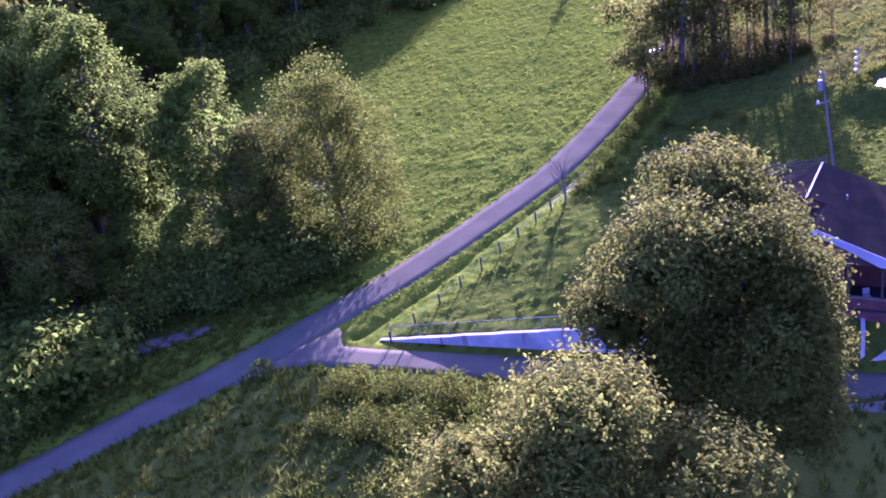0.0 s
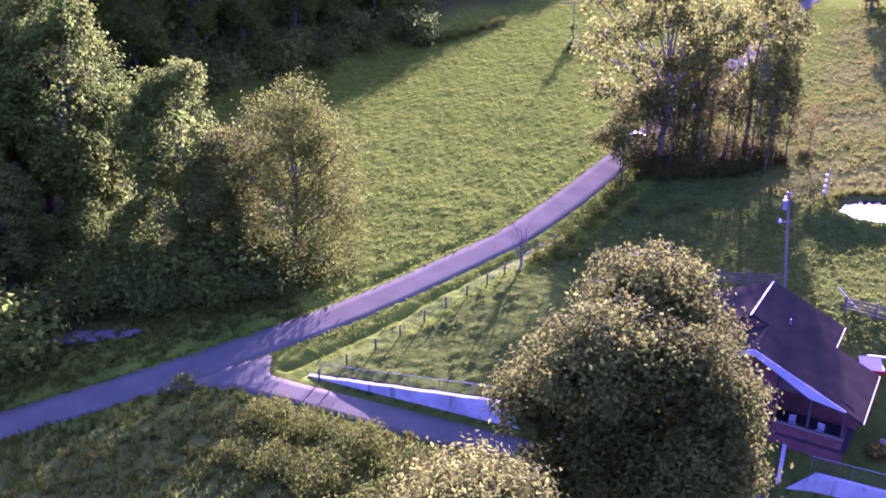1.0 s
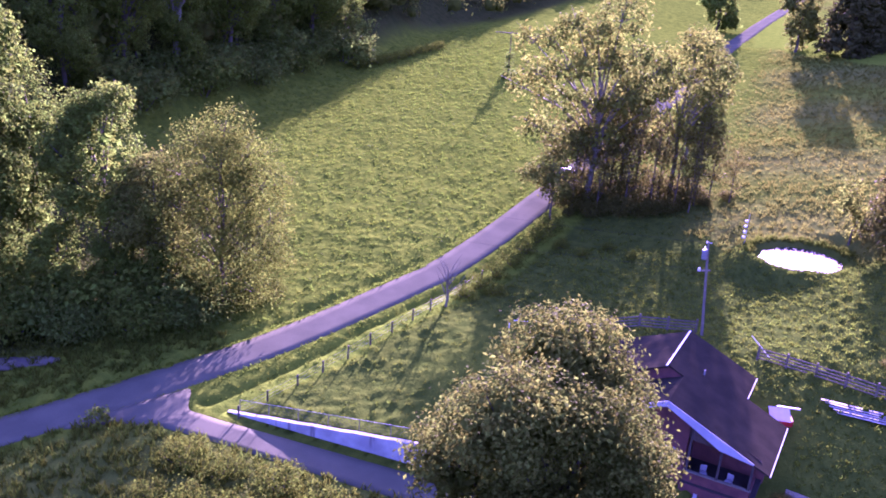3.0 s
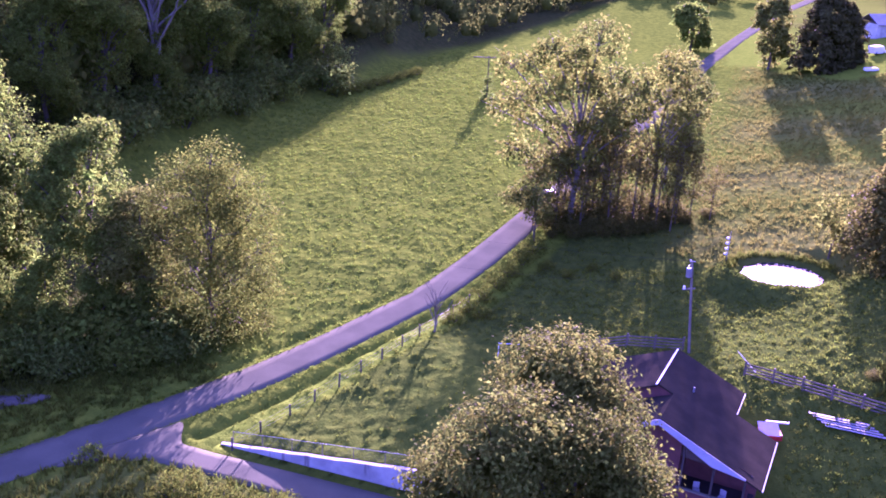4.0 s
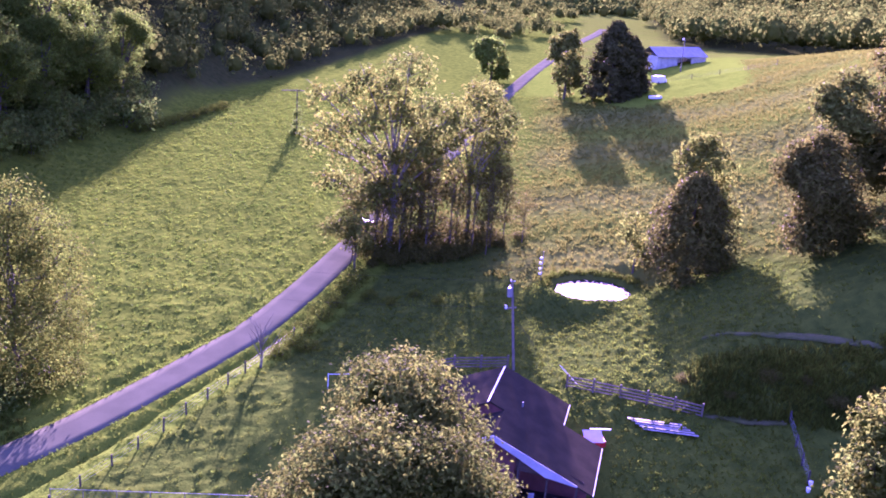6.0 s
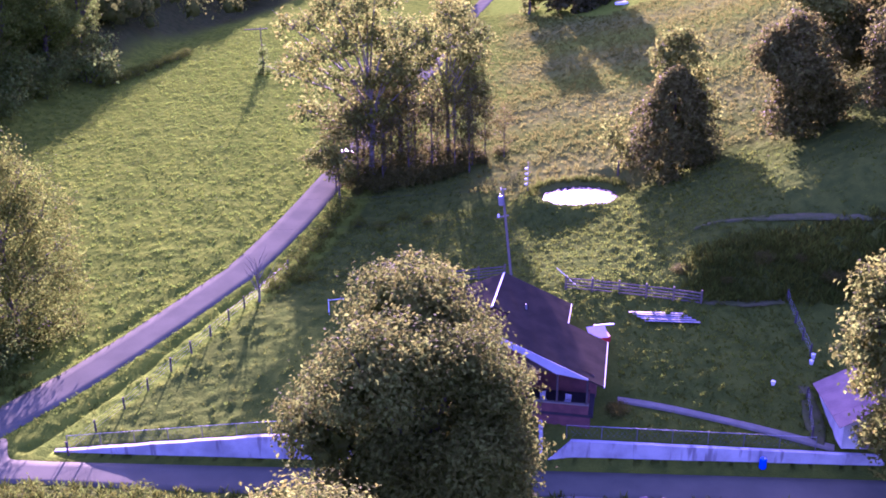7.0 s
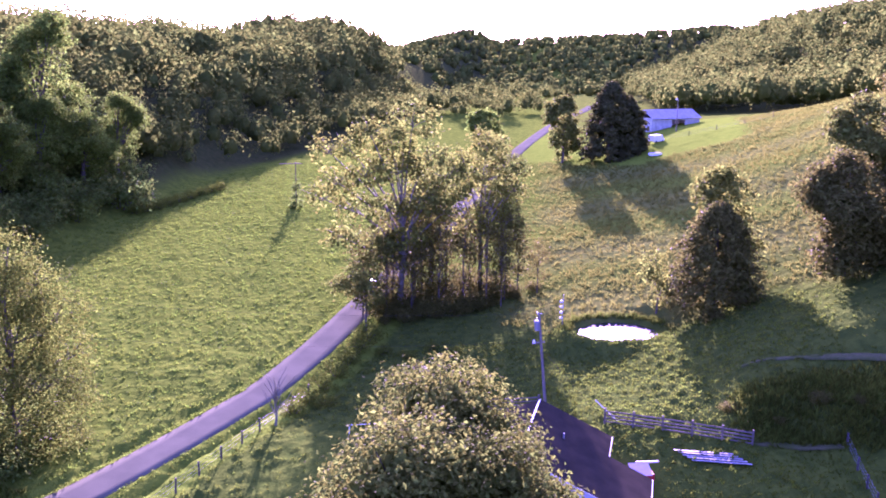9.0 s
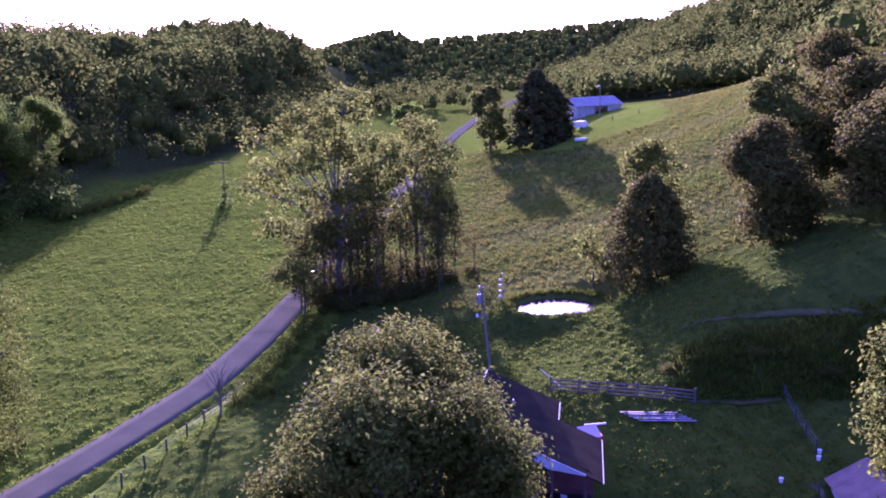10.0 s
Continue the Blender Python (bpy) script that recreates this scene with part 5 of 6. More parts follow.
# gum trees beside the lane: one tall tree of airy boughs, another behind it, slender ones below
gum = boughed("sweetgum_tree", put(28.0, 127.8), "tall open tree with sparse golden leaves beside the lane", 31, 30.0, GOLD, PALE, 0.42,
              [((1.2, 0, 27.0), (3.5, 3.3, 3.0)), ((-1.6, 0.6, 24.4), (2.6, 2.6, 2.0)), ((-4.6, 0, 25.6), (2.3, 2.2, 1.8)), ((-7.4, 0.5, 23.6), (2.2, 2.0, 1.6)), ((-10.4, 0, 23.4), (2.0, 1.9, 1.7)), ((-9.4, -0.6, 19.4), (2.7, 2.5, 2.0)), ((-11.2, 0.4, 17.0), (1.6, 1.5, 1.6)), ((-5.6, -1.0, 20.4), (2.9, 2.8, 2.0)), ((-1.2, -1.6, 20.8), (2.9, 2.7, 2.2)),
               ((3.2, -0.8, 22.6), (3.1, 3.0, 2.3)), ((6.2, 0.4, 19.8), (2.7, 2.7, 2.1)), ((-6.8, -0.8, 15.6), (2.9, 2.6, 1.9)), ((-2.4, -1.6, 15.8), (2.8, 2.6, 2.1)), ((2.0, -1.4, 16.8), (3.0, 2.8, 2.2)), ((5.6, -0.6, 14.8), (2.5, 2.4, 2.0)), ((-8.8, 0.2, 11.8), (2.4, 2.2, 2.0)), ((-4.2, -1.2, 11.4), (2.5, 2.4, 1.9)), ((0.6, -1.0, 11.8), (2.4, 2.3, 1.9)), ((-1.5, 2.5, 22.0), (2.6, 2.4, 2.2)), ((4.0, 2.6, 17.0), (2.6, 2.4, 2.2))])
gum2 = boughed("sweetgum_tree", put(40.0, 130.5), "tall open tree with sparse golden leaves beside the lane", 32, 25.0, GOLD, PALE, 0.34,
               [((0.8, 0, 22.6), (3.0, 2.9, 2.4)), ((-2.6, 0.4, 20.6), (2.5, 2.4, 1.9)), ((3.4, 0.2, 20.0), (2.6, 2.5, 1.9)), ((0.4, -1.0, 18.2), (2.8, 2.6, 2.1)), ((4.8, -0.4, 16.6), (2.3, 2.2, 1.7)), ((-3.4, -0.6, 16.2), (2.4, 2.3, 1.8)), ((1.6, -0.6, 14.0), (2.5, 2.4, 1.9)), ((5.8, 0.2, 19.0), (1.7, 1.6, 1.3)), ((-1.8, -0.4, 12.0), (2.4, 2.3, 2.0)), ((3.6, 0, 11.4), (2.2, 2.1, 1.8))])
copy_thing(gum2, put(47.5, 150.0, 30, 0.86))
copy_thing(gum2, put(33.8, 134.0, 200, 0.8))
copy_thing(gum2, put(44.6, 133.5, 110, 0.66))
slim = boughed("young_tree", put(33.0, 126.6), "slender young tree with russet-olive leaves below the tall trees", 34, 13.5, RUST, BARK, 0.13,
               [((0, 0, 12.0), (1.5, 1.5, 1.6)), ((1.1, 0.2, 9.8), (1.5, 1.4, 1.3)), ((-1.2, 0.3, 9.2), (1.4, 1.4, 1.3)), ((0.3, -0.8, 7.4), (1.7, 1.5, 1.3)), ((-0.8, 0.6, 5.2), (1.5, 1.5, 1.3)), ((1.0, 0, 4.0), (1.4, 1.4, 1.2))], leaf=0.26)
for x, y, turn, s in ((29.0, 126.2, 40, 0.85), (36.6, 126.8, 90, 1.05), (40.2, 127.2, 150, 0.9), (43.4, 128.6, 200, 1.0), (25.6, 127.0, 250, 1.05), (31.2, 129.6, 300, 1.1), (38.4, 130.0, 20, 0.95), (46.0, 130.2, 70, 0.8), (27.2, 130.0, 120, 0.95), (35.0, 130.2, 170, 1.1), (22.8, 129.4, 220, 0.95), (42.0, 126.0, 280, 0.7), (48.6, 129.0, 330, 0.6), (27.4, 134.8, 15, 1.1), (30.4, 138.6, 65, 1.15), (33.4, 142.0, 105, 1.1), (31.2, 134.0, 155, 1.2), (35.4, 139.0, 205, 1.0), (37.0, 146.0, 255, 0.95), (40.0, 150.5, 305, 0.8)):
    copy_thing(slim, put(x, y, turn, s))
tree("young_tree", put(22.4, 124.8), "low spreading tree with olive leaves overhanging the lane", 33, 1.5, 10.5, 3.2, OAK, lumps=10, r=0.16, clump=0.9, per_area=0.7, per_clump=20, leaf=0.28, extra=[((-3.0, 0.6, 6.2), (2.0, 2.0, 1.4)), ((-1.8, -1.4, 8.2), (1.8, 1.8, 1.4)), ((2.4, 1.0, 11.0), (2.4, 2.2, 1.8))])
rusty = bush("underbrush", put(28.0, 125.4, 0, 0.6), "dense brown-green underbrush below the tall trees", 41, 3.6, 3.4, RUST, 0.22, per_clump=18)
for x, y, turn, s in ((32.5, 125.6, 50, 0.45), (37.0, 126.0, 120, 0.5), (41.0, 127.0, 200, 0.5), (25.0, 125.6, 260, 0.5), (45.0, 128.4, 300, 0.5), (35.0, 128.0, 10, 1.3), (29.0, 128.0, 160, 1.35), (41.0, 129.5, 90, 1.2), (25.5, 127.5, 40, 1.2), (38.0, 127.0, 220, 1.3), (32.0, 126.0, 130, 1.3), (48.5, 130.5, 20, 0.6), (44.5, 129.5, 80, 0.9), (27.0, 129.5, 10, 1.5), (31.0, 130.5, 70, 1.7), (35.5, 131.0, 130, 1.6), (39.5, 131.5, 190, 1.6), (43.0, 131.0, 250, 1.4), (34.0, 126.8, 300, 1.3), (37.8, 126.4, 340, 1.1)):
    copy_thing(rusty, put(x, y, turn, s))

# trees round the pond and on the hillside
spire("cedar_tree", put(61.6, 103.2), "dense rounded dark olive cedar beside the pond", 51, 13.0, 6.0, RUST, leaf=0.27, full=6.5)
tree("young_tree", put(66.5, 109.0), "slender tree with yellow-olive leaves behind the cedar", 52, 0.8, 17.0, 4.4, GOLD, lumps=16, r=0.2, per_area=1.0, leaf=0.34)
tree("young_tree", put(57.6, 109.6), "small tree with yellow-green leaves beside the pond", 53, 0.2, 8.4, 2.6, GOLD, lumps=12, r=0.12, per_area=0.9, leaf=0.28, core=False)
red = tree("dogwood_tree", put(74.6, 95.9), "rounded tree with dark rusty leaves on the hillside", 54, 0.8, 15.0, 6.0, RUST, lumps=24, r=0.25, dense=1.2, per_area=0.8, per_clump=20, leaf=0.3,
           extra=[((0.0, -1.0, 4.2), (4.6, 4.0, 3.4)), ((-2.8, -1.6, 2.6), (2.8, 2.8, 2.6)), ((2.8, -1.2, 2.8), (2.8, 2.8, 2.6))])
tree("hillside_tree", put(86.0, 108.0), "tall rounded tree with olive leaves on the hillside", 55, 1.0, 19.0, 5.6, OAK, lumps=18, r=0.3, dense=1.2, per_area=0.6, per_clump=20, leaf=0.36)
copy_thing(red, put(98.0, 112.0, 100, 1.2))
copy_thing(red, put(92.0, 92.0, 200, 1.25))
copy_thing(red, put(81.0, 84.0, 300, 1.0))
copy_thing(red, put(104.0, 100.0, 30, 1.35))
copy_thing(red, put(90.0, 101.0, 160, 1.1))
spire("cedar_tree", put(100.6, 216.0), "broad dark cedar on the far lawn", 57, 18.5, 7.4, leaf=0.5, full=3.0)
spire("cedar_tree", put(105.6, 216.5), "dark cedar on the far lawn", 58, 13.5, 5.6, leaf=0.6)
tree("lawn_tree", put(92.5, 226.0), "rounded olive tree beside the cedars", 59, 0.0, 18.5, 5.2, OAK, lumps=14, r=0.3, per_area=0.7, leaf=0.5)
tree("lawn_tree", put(86.0, 268.0), "rounded green tree beyond the lane", 60, 0.0, 14.0, 6.0, GREEN, lumps=14, r=0.3, per_area=0.6, leaf=0.55)

# dead tree by the fence
rng = np.random.default_rng(61)
dead = thing("dead_tree", put(7.3, 95.6, 0, 1.25), "small leafless tree beside the lane fence", "tree")
part("trunk", raw_mesh("trunk", *bent_tube([(0, 0, -0.2), (0.1, 0, 1.2), (-0.1, 0.1, 2.6)], [0.12, 0.09, 0.06], 6), PALE, True), None, dead)
for k in range(16):
    w, h = 2.4 * k, rng.uniform(0.9, 2.6)
    tip = np.array((math.cos(w) * rng.uniform(0.8, 2.0), math.sin(w) * rng.uniform(0.8, 2.0), h + rng.uniform(1.2, 2.4)))
    a = np.array((0.0, 0.05, h))
    v, q = bent_tube([a, a * 0.5 + tip * 0.5 + rng.normal(size=3) * 0.12, tip], [0.045, 0.028, 0.01], 4)
    part("branch", raw_mesh("branch", v, q, PALE, True), None, dead)

copy_thing(dead, put(-39.0, 165.0, 40, 4.6, -6.0))

# shrubs
green_bush = bush("bush", put(-25.0, 88.5), "dense green bush at the wood's edge", 71, 3.4, 3.2, GREEN, 0.26)
dark_bush = bush("bush", put(-30.5, 87.0), "dark green bush at the wood's edge", 72, 3.0, 3.4, DARK, 0.26)
small_bush = bush("bush", put(-23.3, 71.8), "low green bush beside the lane", 73, 1.9, 1.3, GREEN, 0.18)
olive_bush = bush("bush", put(-14.6, 96.6), "low olive bush beside the lane", 74, 2.6, 2.3, LOW, 0.16, per_clump=22)
for src, x, y, turn, s in ((dark_bush, -20.5, 90.5, 40, 0.9), (green_bush, -36.5, 87.5, 80, 1.1), (dark_bush, -33.5, 89.5, 30, 1.3), (green_bush, -38.5, 92.0, 210, 1.4), (dark_bush, -42.0, 84.0, 10, 1.2), (green_bush, -45.5, 79.0, 150, 1.5), (dark_bush, -52.0, 76.0, 200, 1.3), (green_bush, -45.7, 69.2, 250, 1.2), (green_bush, -42.4, 75.4, 200, 2.0), (dark_bush, -55.0, 68.0, 20, 1.4), (green_bush, -33.0, 92.5, 300, 1.5), (green_bush, -27.0, 93.0, 20, 1.5), (dark_bush, -22.5, 94.0, 60, 1.5), (dark_bush, -18.5, 92.2, 330, 0.9), (dark_bush, -16.0, 98.5, 10, 0.8),
                           (dark_bush, -50.0, 83.0, 70, 1.6), (green_bush, -57.0, 88.0, 10, 1.7), (dark_bush, -20.0, 100.0, 110, 1.3), (dark_bush, -23.0, 103.0, 10, 1.4),
                           (olive_bush, -11.8, 98.0, 60, 0.55), (olive_bush, 9.5, 98.6, 20, 0.6), (olive_bush, 11.5, 101.5, 90, 0.65), (olive_bush, 13.6, 105.0, 140, 0.7), (olive_bush, 15.6, 108.6, 200, 0.75), (olive_bush, 17.6, 112.0, 250, 0.75), (olive_bush, 19.6, 116.0, 300, 0.8), (olive_bush, 21.5, 119.5, 30, 0.85), (olive_bush, 13.0, 99.5, 70, 0.6),
                           (olive_bush, 25.0, 111.5, 100, 0.45), (olive_bush, 28.5, 113.5, 30, 0.4), (olive_bush, 22.5, 114.0, 30, 0.5), (olive_bush, 31.0, 110.5, 80, 0.35),
                           (rusty, 48.2, 77.6, 10, 0.45), (rusty, 51.4, 74.2, 100, 0.35), (rusty, 55.4, 73.8, 190, 0.5), (rusty, 58.6, 72.6, 250, 0.32), (rusty, 61.0, 70.4, 30, 0.6), (rusty, 64.6, 69.6, 130, 0.42), (rusty, 33.0, 61.6, 80, 0.5),
                           (olive_bush, -15.0, 66.5, 0, 0.9), (olive_bush, -11.0, 65.0, 70, 0.8), (olive_bush, -6.0, 63.0, 130, 1.0), (olive_bush, -9.0, 59.0, 200, 1.1), (olive_bush, -2.0, 60.5, 260, 1.0), (olive_bush, -4.0, 55.0, 310, 1.2), (olive_bush, 2.0, 58.0, 20, 1.1), (olive_bush, -13.0, 60.0, 50, 0.9), (olive_bush, 3.5, 52.0, 120, 1.3), (olive_bush, -9.5, 52.0, 170, 1.1),
                           (olive_bush, -16.5, 61.5, 10, 0.7), (olive_bush, 6.5, 60.0, 30, 1.0)):
    copy_thing(src, put(x, y, turn, s))
for k in range(18):
    sb = 10.0 + 5.0 * k
    ub = float(wood_edge(sb)) - 1.5 - 2.0 * (k % 3)
    copy_thing(dark_bush if k % 6 else green_bush, put(6 + 0.4 * sb + 0.917 * ub, 106 + 0.917 * sb - 0.4 * ub, 70 * k, 1.35 + 0.2 * (k % 4)))
for k in range(9):
    copy_thing(olive_bush, put(-10.5 + 2.25 * k, 206.0 + 3.0 * k, 50 * k, 0.75))

# ---- woods on the hills ----


def edge_room(x, y):
    """Lower trees along the edge of the field."""
    s, u = valley(x, y)
    return 0.35 + 0.65 * smooth(6, 40, wood_edge(s) - u)


def hill_wood(name, label, seed, count, region, test, hmin, hmax, cards_each, leaf, mat, room=None, sides=8, levels=5, core=0.56, seat=0.46, mixed_ages=(0.8, 1.0, 1.15)):
    """A far wood: many clumped crowns over a stretch of hill, as one mass of leaves."""
    rng = np.random.default_rng(seed)
    x = rng.uniform(region[0], region[1], count * 6)
    y = rng.uniform(region[2], region[3], count * 6)
    keep = np.flatnonzero(test(x, y))[:count]
    x, y = x[keep], y[keep]
    z = height(x, y)
    m = len(x)
    h = rng.uniform(hmin, hmax, m) * rng.choice(mixed_ages, m)
    if room:
        h *= 0.4 + 0.6 * room(x, y)
    r = h * rng.uniform(0.26, 0.38, m)
    d = rng.normal(size=(m, cards_each, 3))
    d[..., 2] = np.abs(d[..., 2]) * 1.1 - 0.35
    d /= np.linalg.norm(d, axis=2, keepdims=True)
    lump = 1 + 0.34 * np.sin(d[..., 0] * 6 + x[:, None]) * np.sin(d[..., 1] * 7 + y[:, None]) + 0.16 * rng.normal(size=d.shape[:2])
    pts = np.stack([x[:, None] + d[..., 0] * r[:, None] * lump, y[:, None] + d[..., 1] * r[:, None] * lump, (z + h * seat)[:, None] + d[..., 2] * (h * 0.42)[:, None] * lump], -1)
    nrm = d + rng.normal(size=d.shape) * 0.25
    v, f = cards(rng, pts.reshape(-1, 3), nrm.reshape(-1, 3), leaf * np.repeat(np.maximum(r / 5.0, 0.6), cards_each))
    f = f[:, ::-1]
    shade = d + rng.normal(size=d.shape) * 0.32
    shade /= np.linalg.norm(shade, axis=2, keepdims=True)
    shade = np.repeat(shade.reshape(-1, 3), 4, 0)
    # the dense inside of every crown: a lumpy body of rings
    a, e = np.meshgrid(np.arange(sides) * 2 * math.pi / sides, np.linspace(-0.75, 1.5, levels))
    w = np.stack([np.cos(a) * np.cos(e), np.sin(a) * np.cos(e), np.sin(e)], -1).reshape(-1, 3)
    lump = core * (1 + 0.34 * np.sin(w[None, :, 0] * 6 + x[:, None]) * np.sin(w[None, :, 1] * 7 + y[:, None]))
    body = np.stack([x[:, None] + w[:, 0] * r[:, None] * lump, y[:, None] + w[:, 1] * r[:, None] * lump, (z + h * seat)[:, None] + w[:, 2] * (h * 0.42)[:, None] * lump], -1)
    g = np.arange(sides * levels).reshape(levels, sides)
    q = np.stack([g[:-1], np.roll(g, -1, 1)[:-1], np.roll(g, -1, 1)[1:], g[1:]], -1).reshape(-1, 4)
    f = np.concatenate([f, (len(v) + sides * levels * np.arange(m)[:, None, None] + q).reshape(-1, 4)])
    v = np.concatenate([v, body.reshape(-1, 3)])
    shade = np.concatenate([shade, np.tile(w, (m, 1))])
    return tagged(part(name, raw_mesh(name, v, f, mat, True, shade)), label, "woods", kind="stuff")


def left_wood(x, y):
    s, u = valley(x, y)
    edge = wood_edge(s)
    return (u < edge - 4 - 10 * smooth(-60, 20, -s)) & (u > -185) & (s > -60) & (s < 460) & ~((s < 8) & (u > -72)) & ~((s > 0) & (s < 98) & (u > edge - 15)) & (y > 60)


def margin_wood(x, y):
    s, u = valley(x, y)
    edge = wood_edge(s)
    return (u < edge - 7) & (u > edge - 40) & (s > 16) & (s < 120)


def right_wood(x, y):
    s, u = valley(x, y)
    return (u > 104 - 0.3 * np.clip(s - 190, 0, 110)) & (u < 235) & (s > -60) & (s < 640)


def far_wood(x, y):
    s, u = valley(x, y)
    return (s > 560) & (s < 900) & (np.abs(u - 60) < 420)


def floor_trees(x, y):
    s, u = valley(x, y)
    return (s > 240) & (s < 480) & (u > -40) & (u < 110) & (np.abs(u - lane(s)) > 9) & ((np.sin(s / 23) + np.sin(u / 17 + 2)) > 0.5)


hill_wood("hill_wood", "dense dark green wood covering the left hillside", 81, 1700, (-330, 120, 50, 560), left_wood, 12, 18, 105, 0.78, WOODS, edge_room, mixed_ages=(0.85, 1.0, 1.1))
hill_wood("hill_wood", "low dark green trees along the upper edge of the field", 85, 330, (-70, 40, 100, 260), margin_wood, 8, 13, 130, 0.75, WOODS)
hill_wood("hill_wood", "dense dark green wood covering the right hillside", 82, 1750, (60, 620, 20, 700), right_wood, 11, 16, 105, 0.84, WOODS, mixed_ages=(0.85, 1.0, 1.1))
hill_wood("hill_wood", "distant wooded ridge closing the valley", 83, 3400, (-200, 900, 480, 1100), far_wood, 9, 11, 14, 2.0, WOODS, sides=6, levels=4, core=0.85, seat=0.28, mixed_ages=(0.95, 1.0, 1.05))
hill_wood("valley_trees", "scattered green trees on the valley floor", 84, 130, (0, 330, 280, 560), floor_trees, 7, 12, 200, 0.9, WOODS)

# ---- grass and weeds ----


def scatter(seed, count, region, weight):
    rng = np.random.default_rng(seed)
    x, y = rng.uniform(region[0], region[1], count), rng.uniform(region[2], region[3], count)
    keep = (rng.random(count) < weight(x, y)) & (strips(x, y) < 0.35) & (np.hypot((x - 50.4) / 4.7, (y - 106) / 4.0) > 1.22)
    p, q = plot(x, y)
    keep &= ~((p > 29) & (p < 48) & (q > -1) & (q < 15)) & ~((p > -0.5) & (p < 29) & (q > -1.25) & (q < -0.5)) & ~((p > 40) & (p < 78) & (q > -0.6) & (q < 0.1))
    return rng, x[keep], y[keep]


def grass(name, label, seed, count, region, weight, lo, hi, blades, mat, width=0.12, lean=0.35):
    rng, x, y = scatter(seed, count, region, weight)
    v, f = tufts(rng, np.column_stack([x, y]), surface(x, y), rng.uniform(lo, hi, len(x)), blades, width, lean)
    return tagged(part(name, raw_mesh(name, v, f, mat)), label, "grass", kind="stuff")


def field_weight(x, y):
    s, u = valley(x, y)
    n = 0.5 + 0.5 * np.sin(2.1 * x + 1.5 * np.sin(0.5 * y)) * np.sin(2.6 * y + np.sin(0.7 * x))
    return (u < lane(s) - 2.4) * (u > wood_edge(s)) * (0.15 + 0.85 * n) * (1 - smooth(90, 190, s) * 0.6)


def home_weight(x, y):
    s, u = valley(x, y)
    p, q = plot(x, y)
    n = smooth(0.35, 0.8, 0.5 + 0.5 * np.sin(1.3 * x + 2.0 * np.sin(0.8 * y)) * np.sin(1.1 * y + 1.4 * np.sin(0.9 * x)))
    return (u > lane(s) + 2.4) * (q > -0.2) * (u < 100) * (1 - weed_zone(x, y)) * (1 - 0.9 * lawn_zone(x, y) * smooth(60, 90, s)) * (0.12 + 0.7 * n) * (1 - 0.92 * paddock(x, y))


def verge_weight(x, y):
    s, u = valley(x, y)
    d = np.abs(u - lane(s))
    return (d > 2.3) * (d < 3.6) * 0.9


def weed_weight(x, y):
    s, u = valley(x, y)
    return smooth(22, 32, u) * smooth(17, 23, s + 3 * np.sin(u * 0.4)) * (1 - lawn_zone(x, y)) * (u < 118) * (s < 190) * (0.6 + 0.4 * smooth(0.3, 0.7, 0.5 + 0.5 * np.sin(s * 0.22 + 1.2 * np.sin(u * 0.1)) * np.sin(u * 0.13 + s * 0.05)))


def low_weight(x, y):
    s, u = valley(x, y)
    p, q = plot(x, y)
    return (q < -5.2) * (u > lane(s) + 2.5) * (0.75 - 0.4 * smooth(28, 36, p)) * (y > 18)


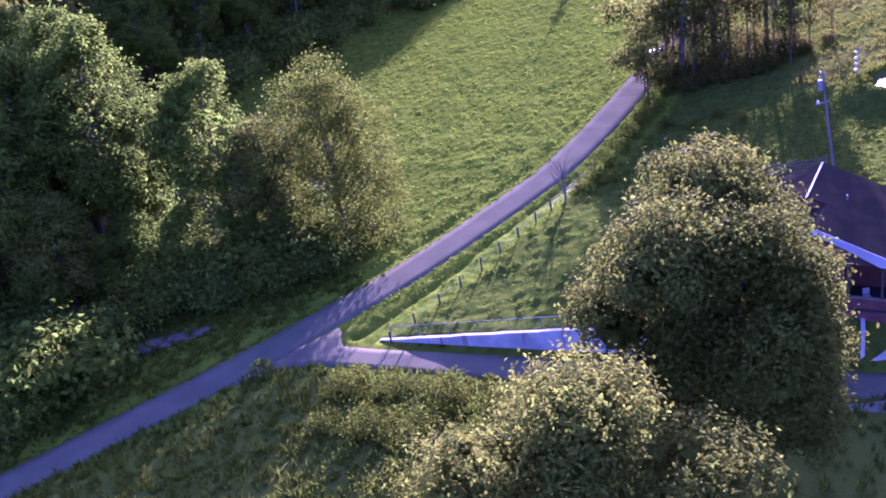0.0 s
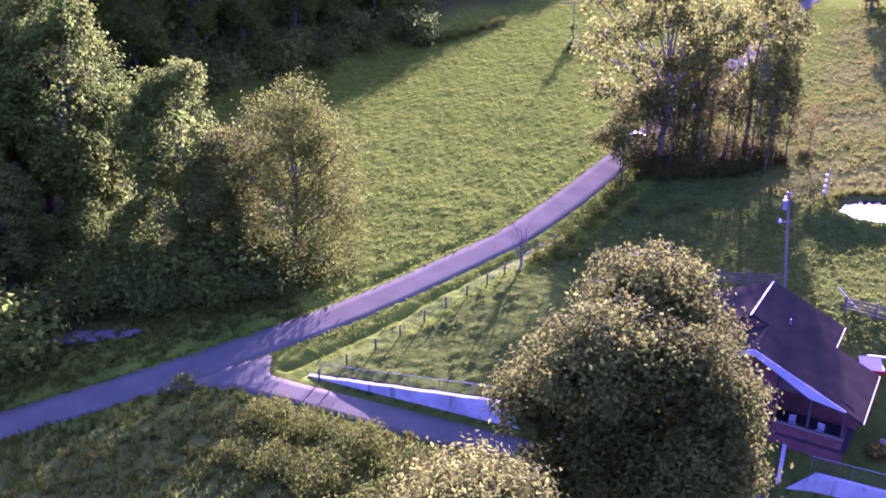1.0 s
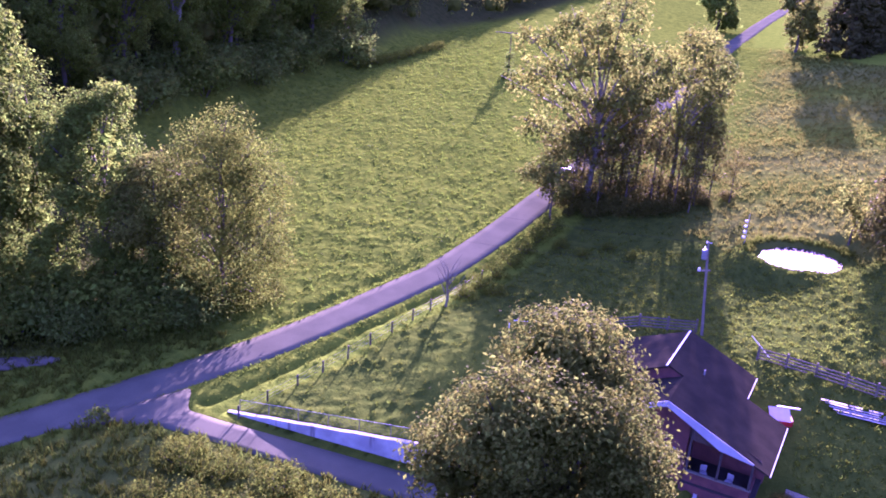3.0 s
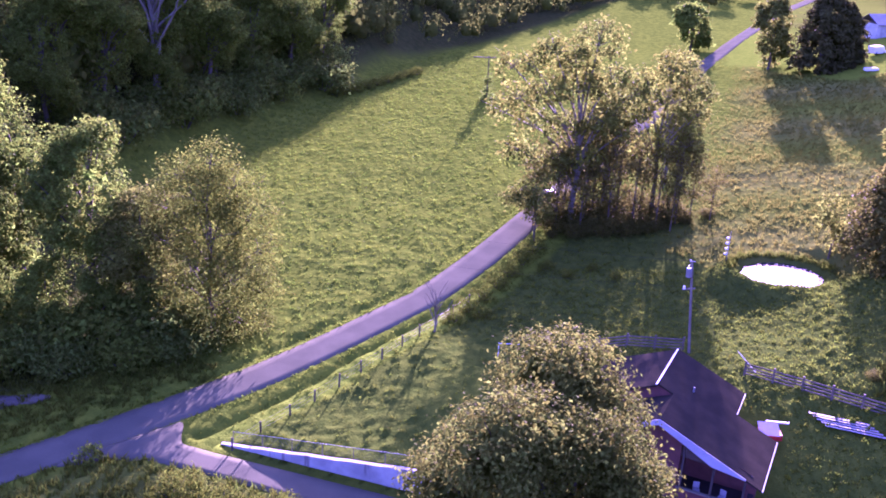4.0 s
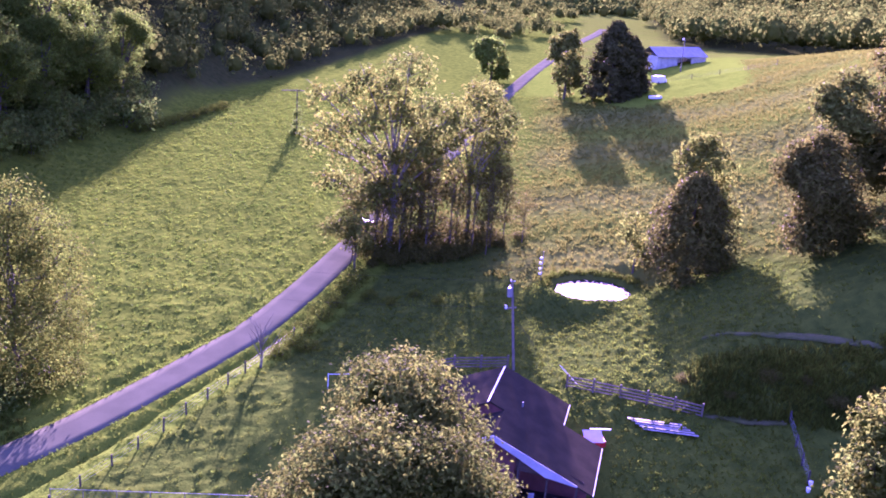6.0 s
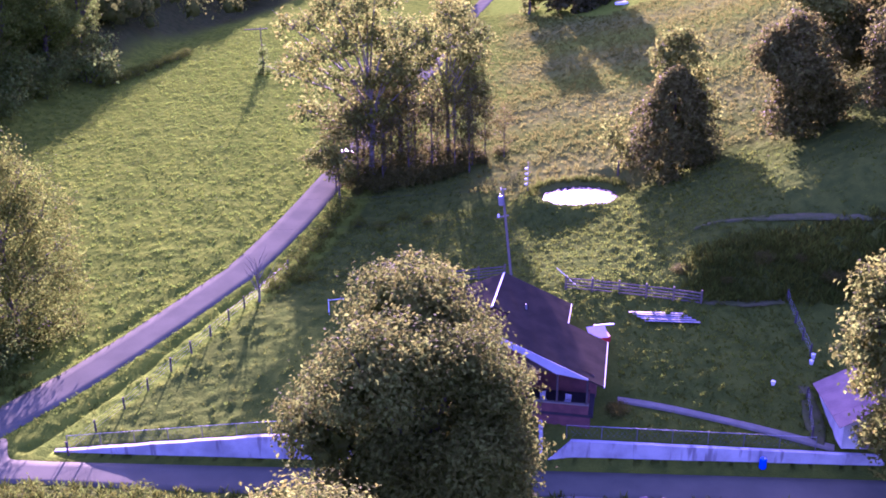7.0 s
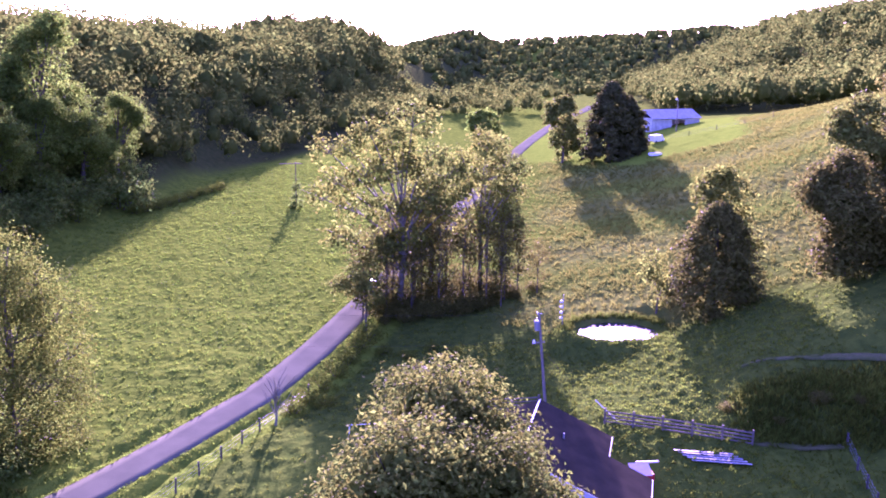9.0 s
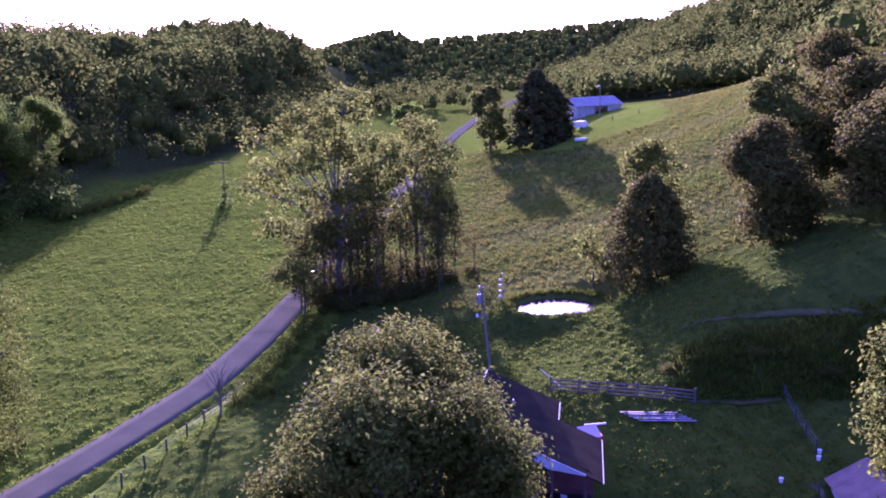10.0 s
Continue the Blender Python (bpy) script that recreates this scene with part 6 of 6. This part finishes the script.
grass("meadow_grass", "tufted green meadow grass of the field", 91, 120000, (-70, 60, 60, 260), field_weight, 0.12, 0.34, 4, BLADES, 0.26, 0.7)
grass("yard_grass", "tufted green grass of the lawn and slope", 92, 150000, (-15, 110, 55, 250), home_weight, 0.10, 0.28, 4, SWARD, 0.26, 0.7)
grass("verge_grass", "tall grass along both sides of the lane", 93, 60000, (-60, 40, 55, 160), verge_weight, 0.10, 0.26, 5, BLADES, 0.16, 0.4)
grass("hillside_weeds", "tall tan and green weeds on the hillside", 94, 75000, (25, 170, 60, 290), weed_weight, 0.25, 0.6, 6, WEEDS, 0.14, 0.6)
grass("low_weeds", "tall green and tan weeds below the driveway", 95, 26000, (-45, 60, 18, 82), low_weight, 0.3, 0.85, 8, LOW, 0.12, 0.4)


def yard_weight(x, y):
    s, u = valley(x, y)
    p, q = plot(x, y)
    return (u > lane(s) + ditch(s) + 3.6) * (q > 0.2) * (u < 62) * (s < 18) * (0.35 * (1 - 0.9 * paddock(x, y)) + 0.65 * smooth(0.06, 0.2, mounds(x, y)))


grass("sward_tufts", "short uneven grass round the house and pond", 98, 90000, (-10, 70, 52, 114), yard_weight, 0.12, 0.3, 3, SWARD, 0.24, 0.6)


def bank_weight(x, y):
    p, q = plot(x, y)
    return smooth(18.8, 20.0, q) * (1 - smooth(25, 27.5, q)) * smooth(55, 59, p) * (p < 84) * 0.95


grass("bank_weeds", "dark tangled weeds and brush on the steep bank", 100, 11000, (46, 74, 58, 84), bank_weight, 0.3, 0.95, 7, LOW, 0.13, 0.5)


def rush_weight(x, y):
    e = np.hypot((x - 50.4) / 4.7, (y - 106.0) / 4.0)
    return (e > 1.2) * (e < 1.5 + 0.1 * np.sin(3 * x)) * np.where(y > 106.5, 0.9, 0.06)


grass("pond_rushes", "dark rushes and weeds on the pond's bank", 99, 9000, (42, 59, 98, 114), rush_weight, 0.2, 0.6, 4, LOW, 0.1, 0.35)


def brush_weight(x, y):
    s, u = valley(x, y)
    return (u < lane(s) - 4.2 - np.sin(s)) * (u > lane(s) - 20) * (s < -24) * 0.8


grass("verge_weeds", "dark overgrown weeds between the lane and the wood", 97, 14000, (-75, -15, 50, 92), brush_weight, 0.25, 0.7, 7, LOW, 0.14, 0.5)
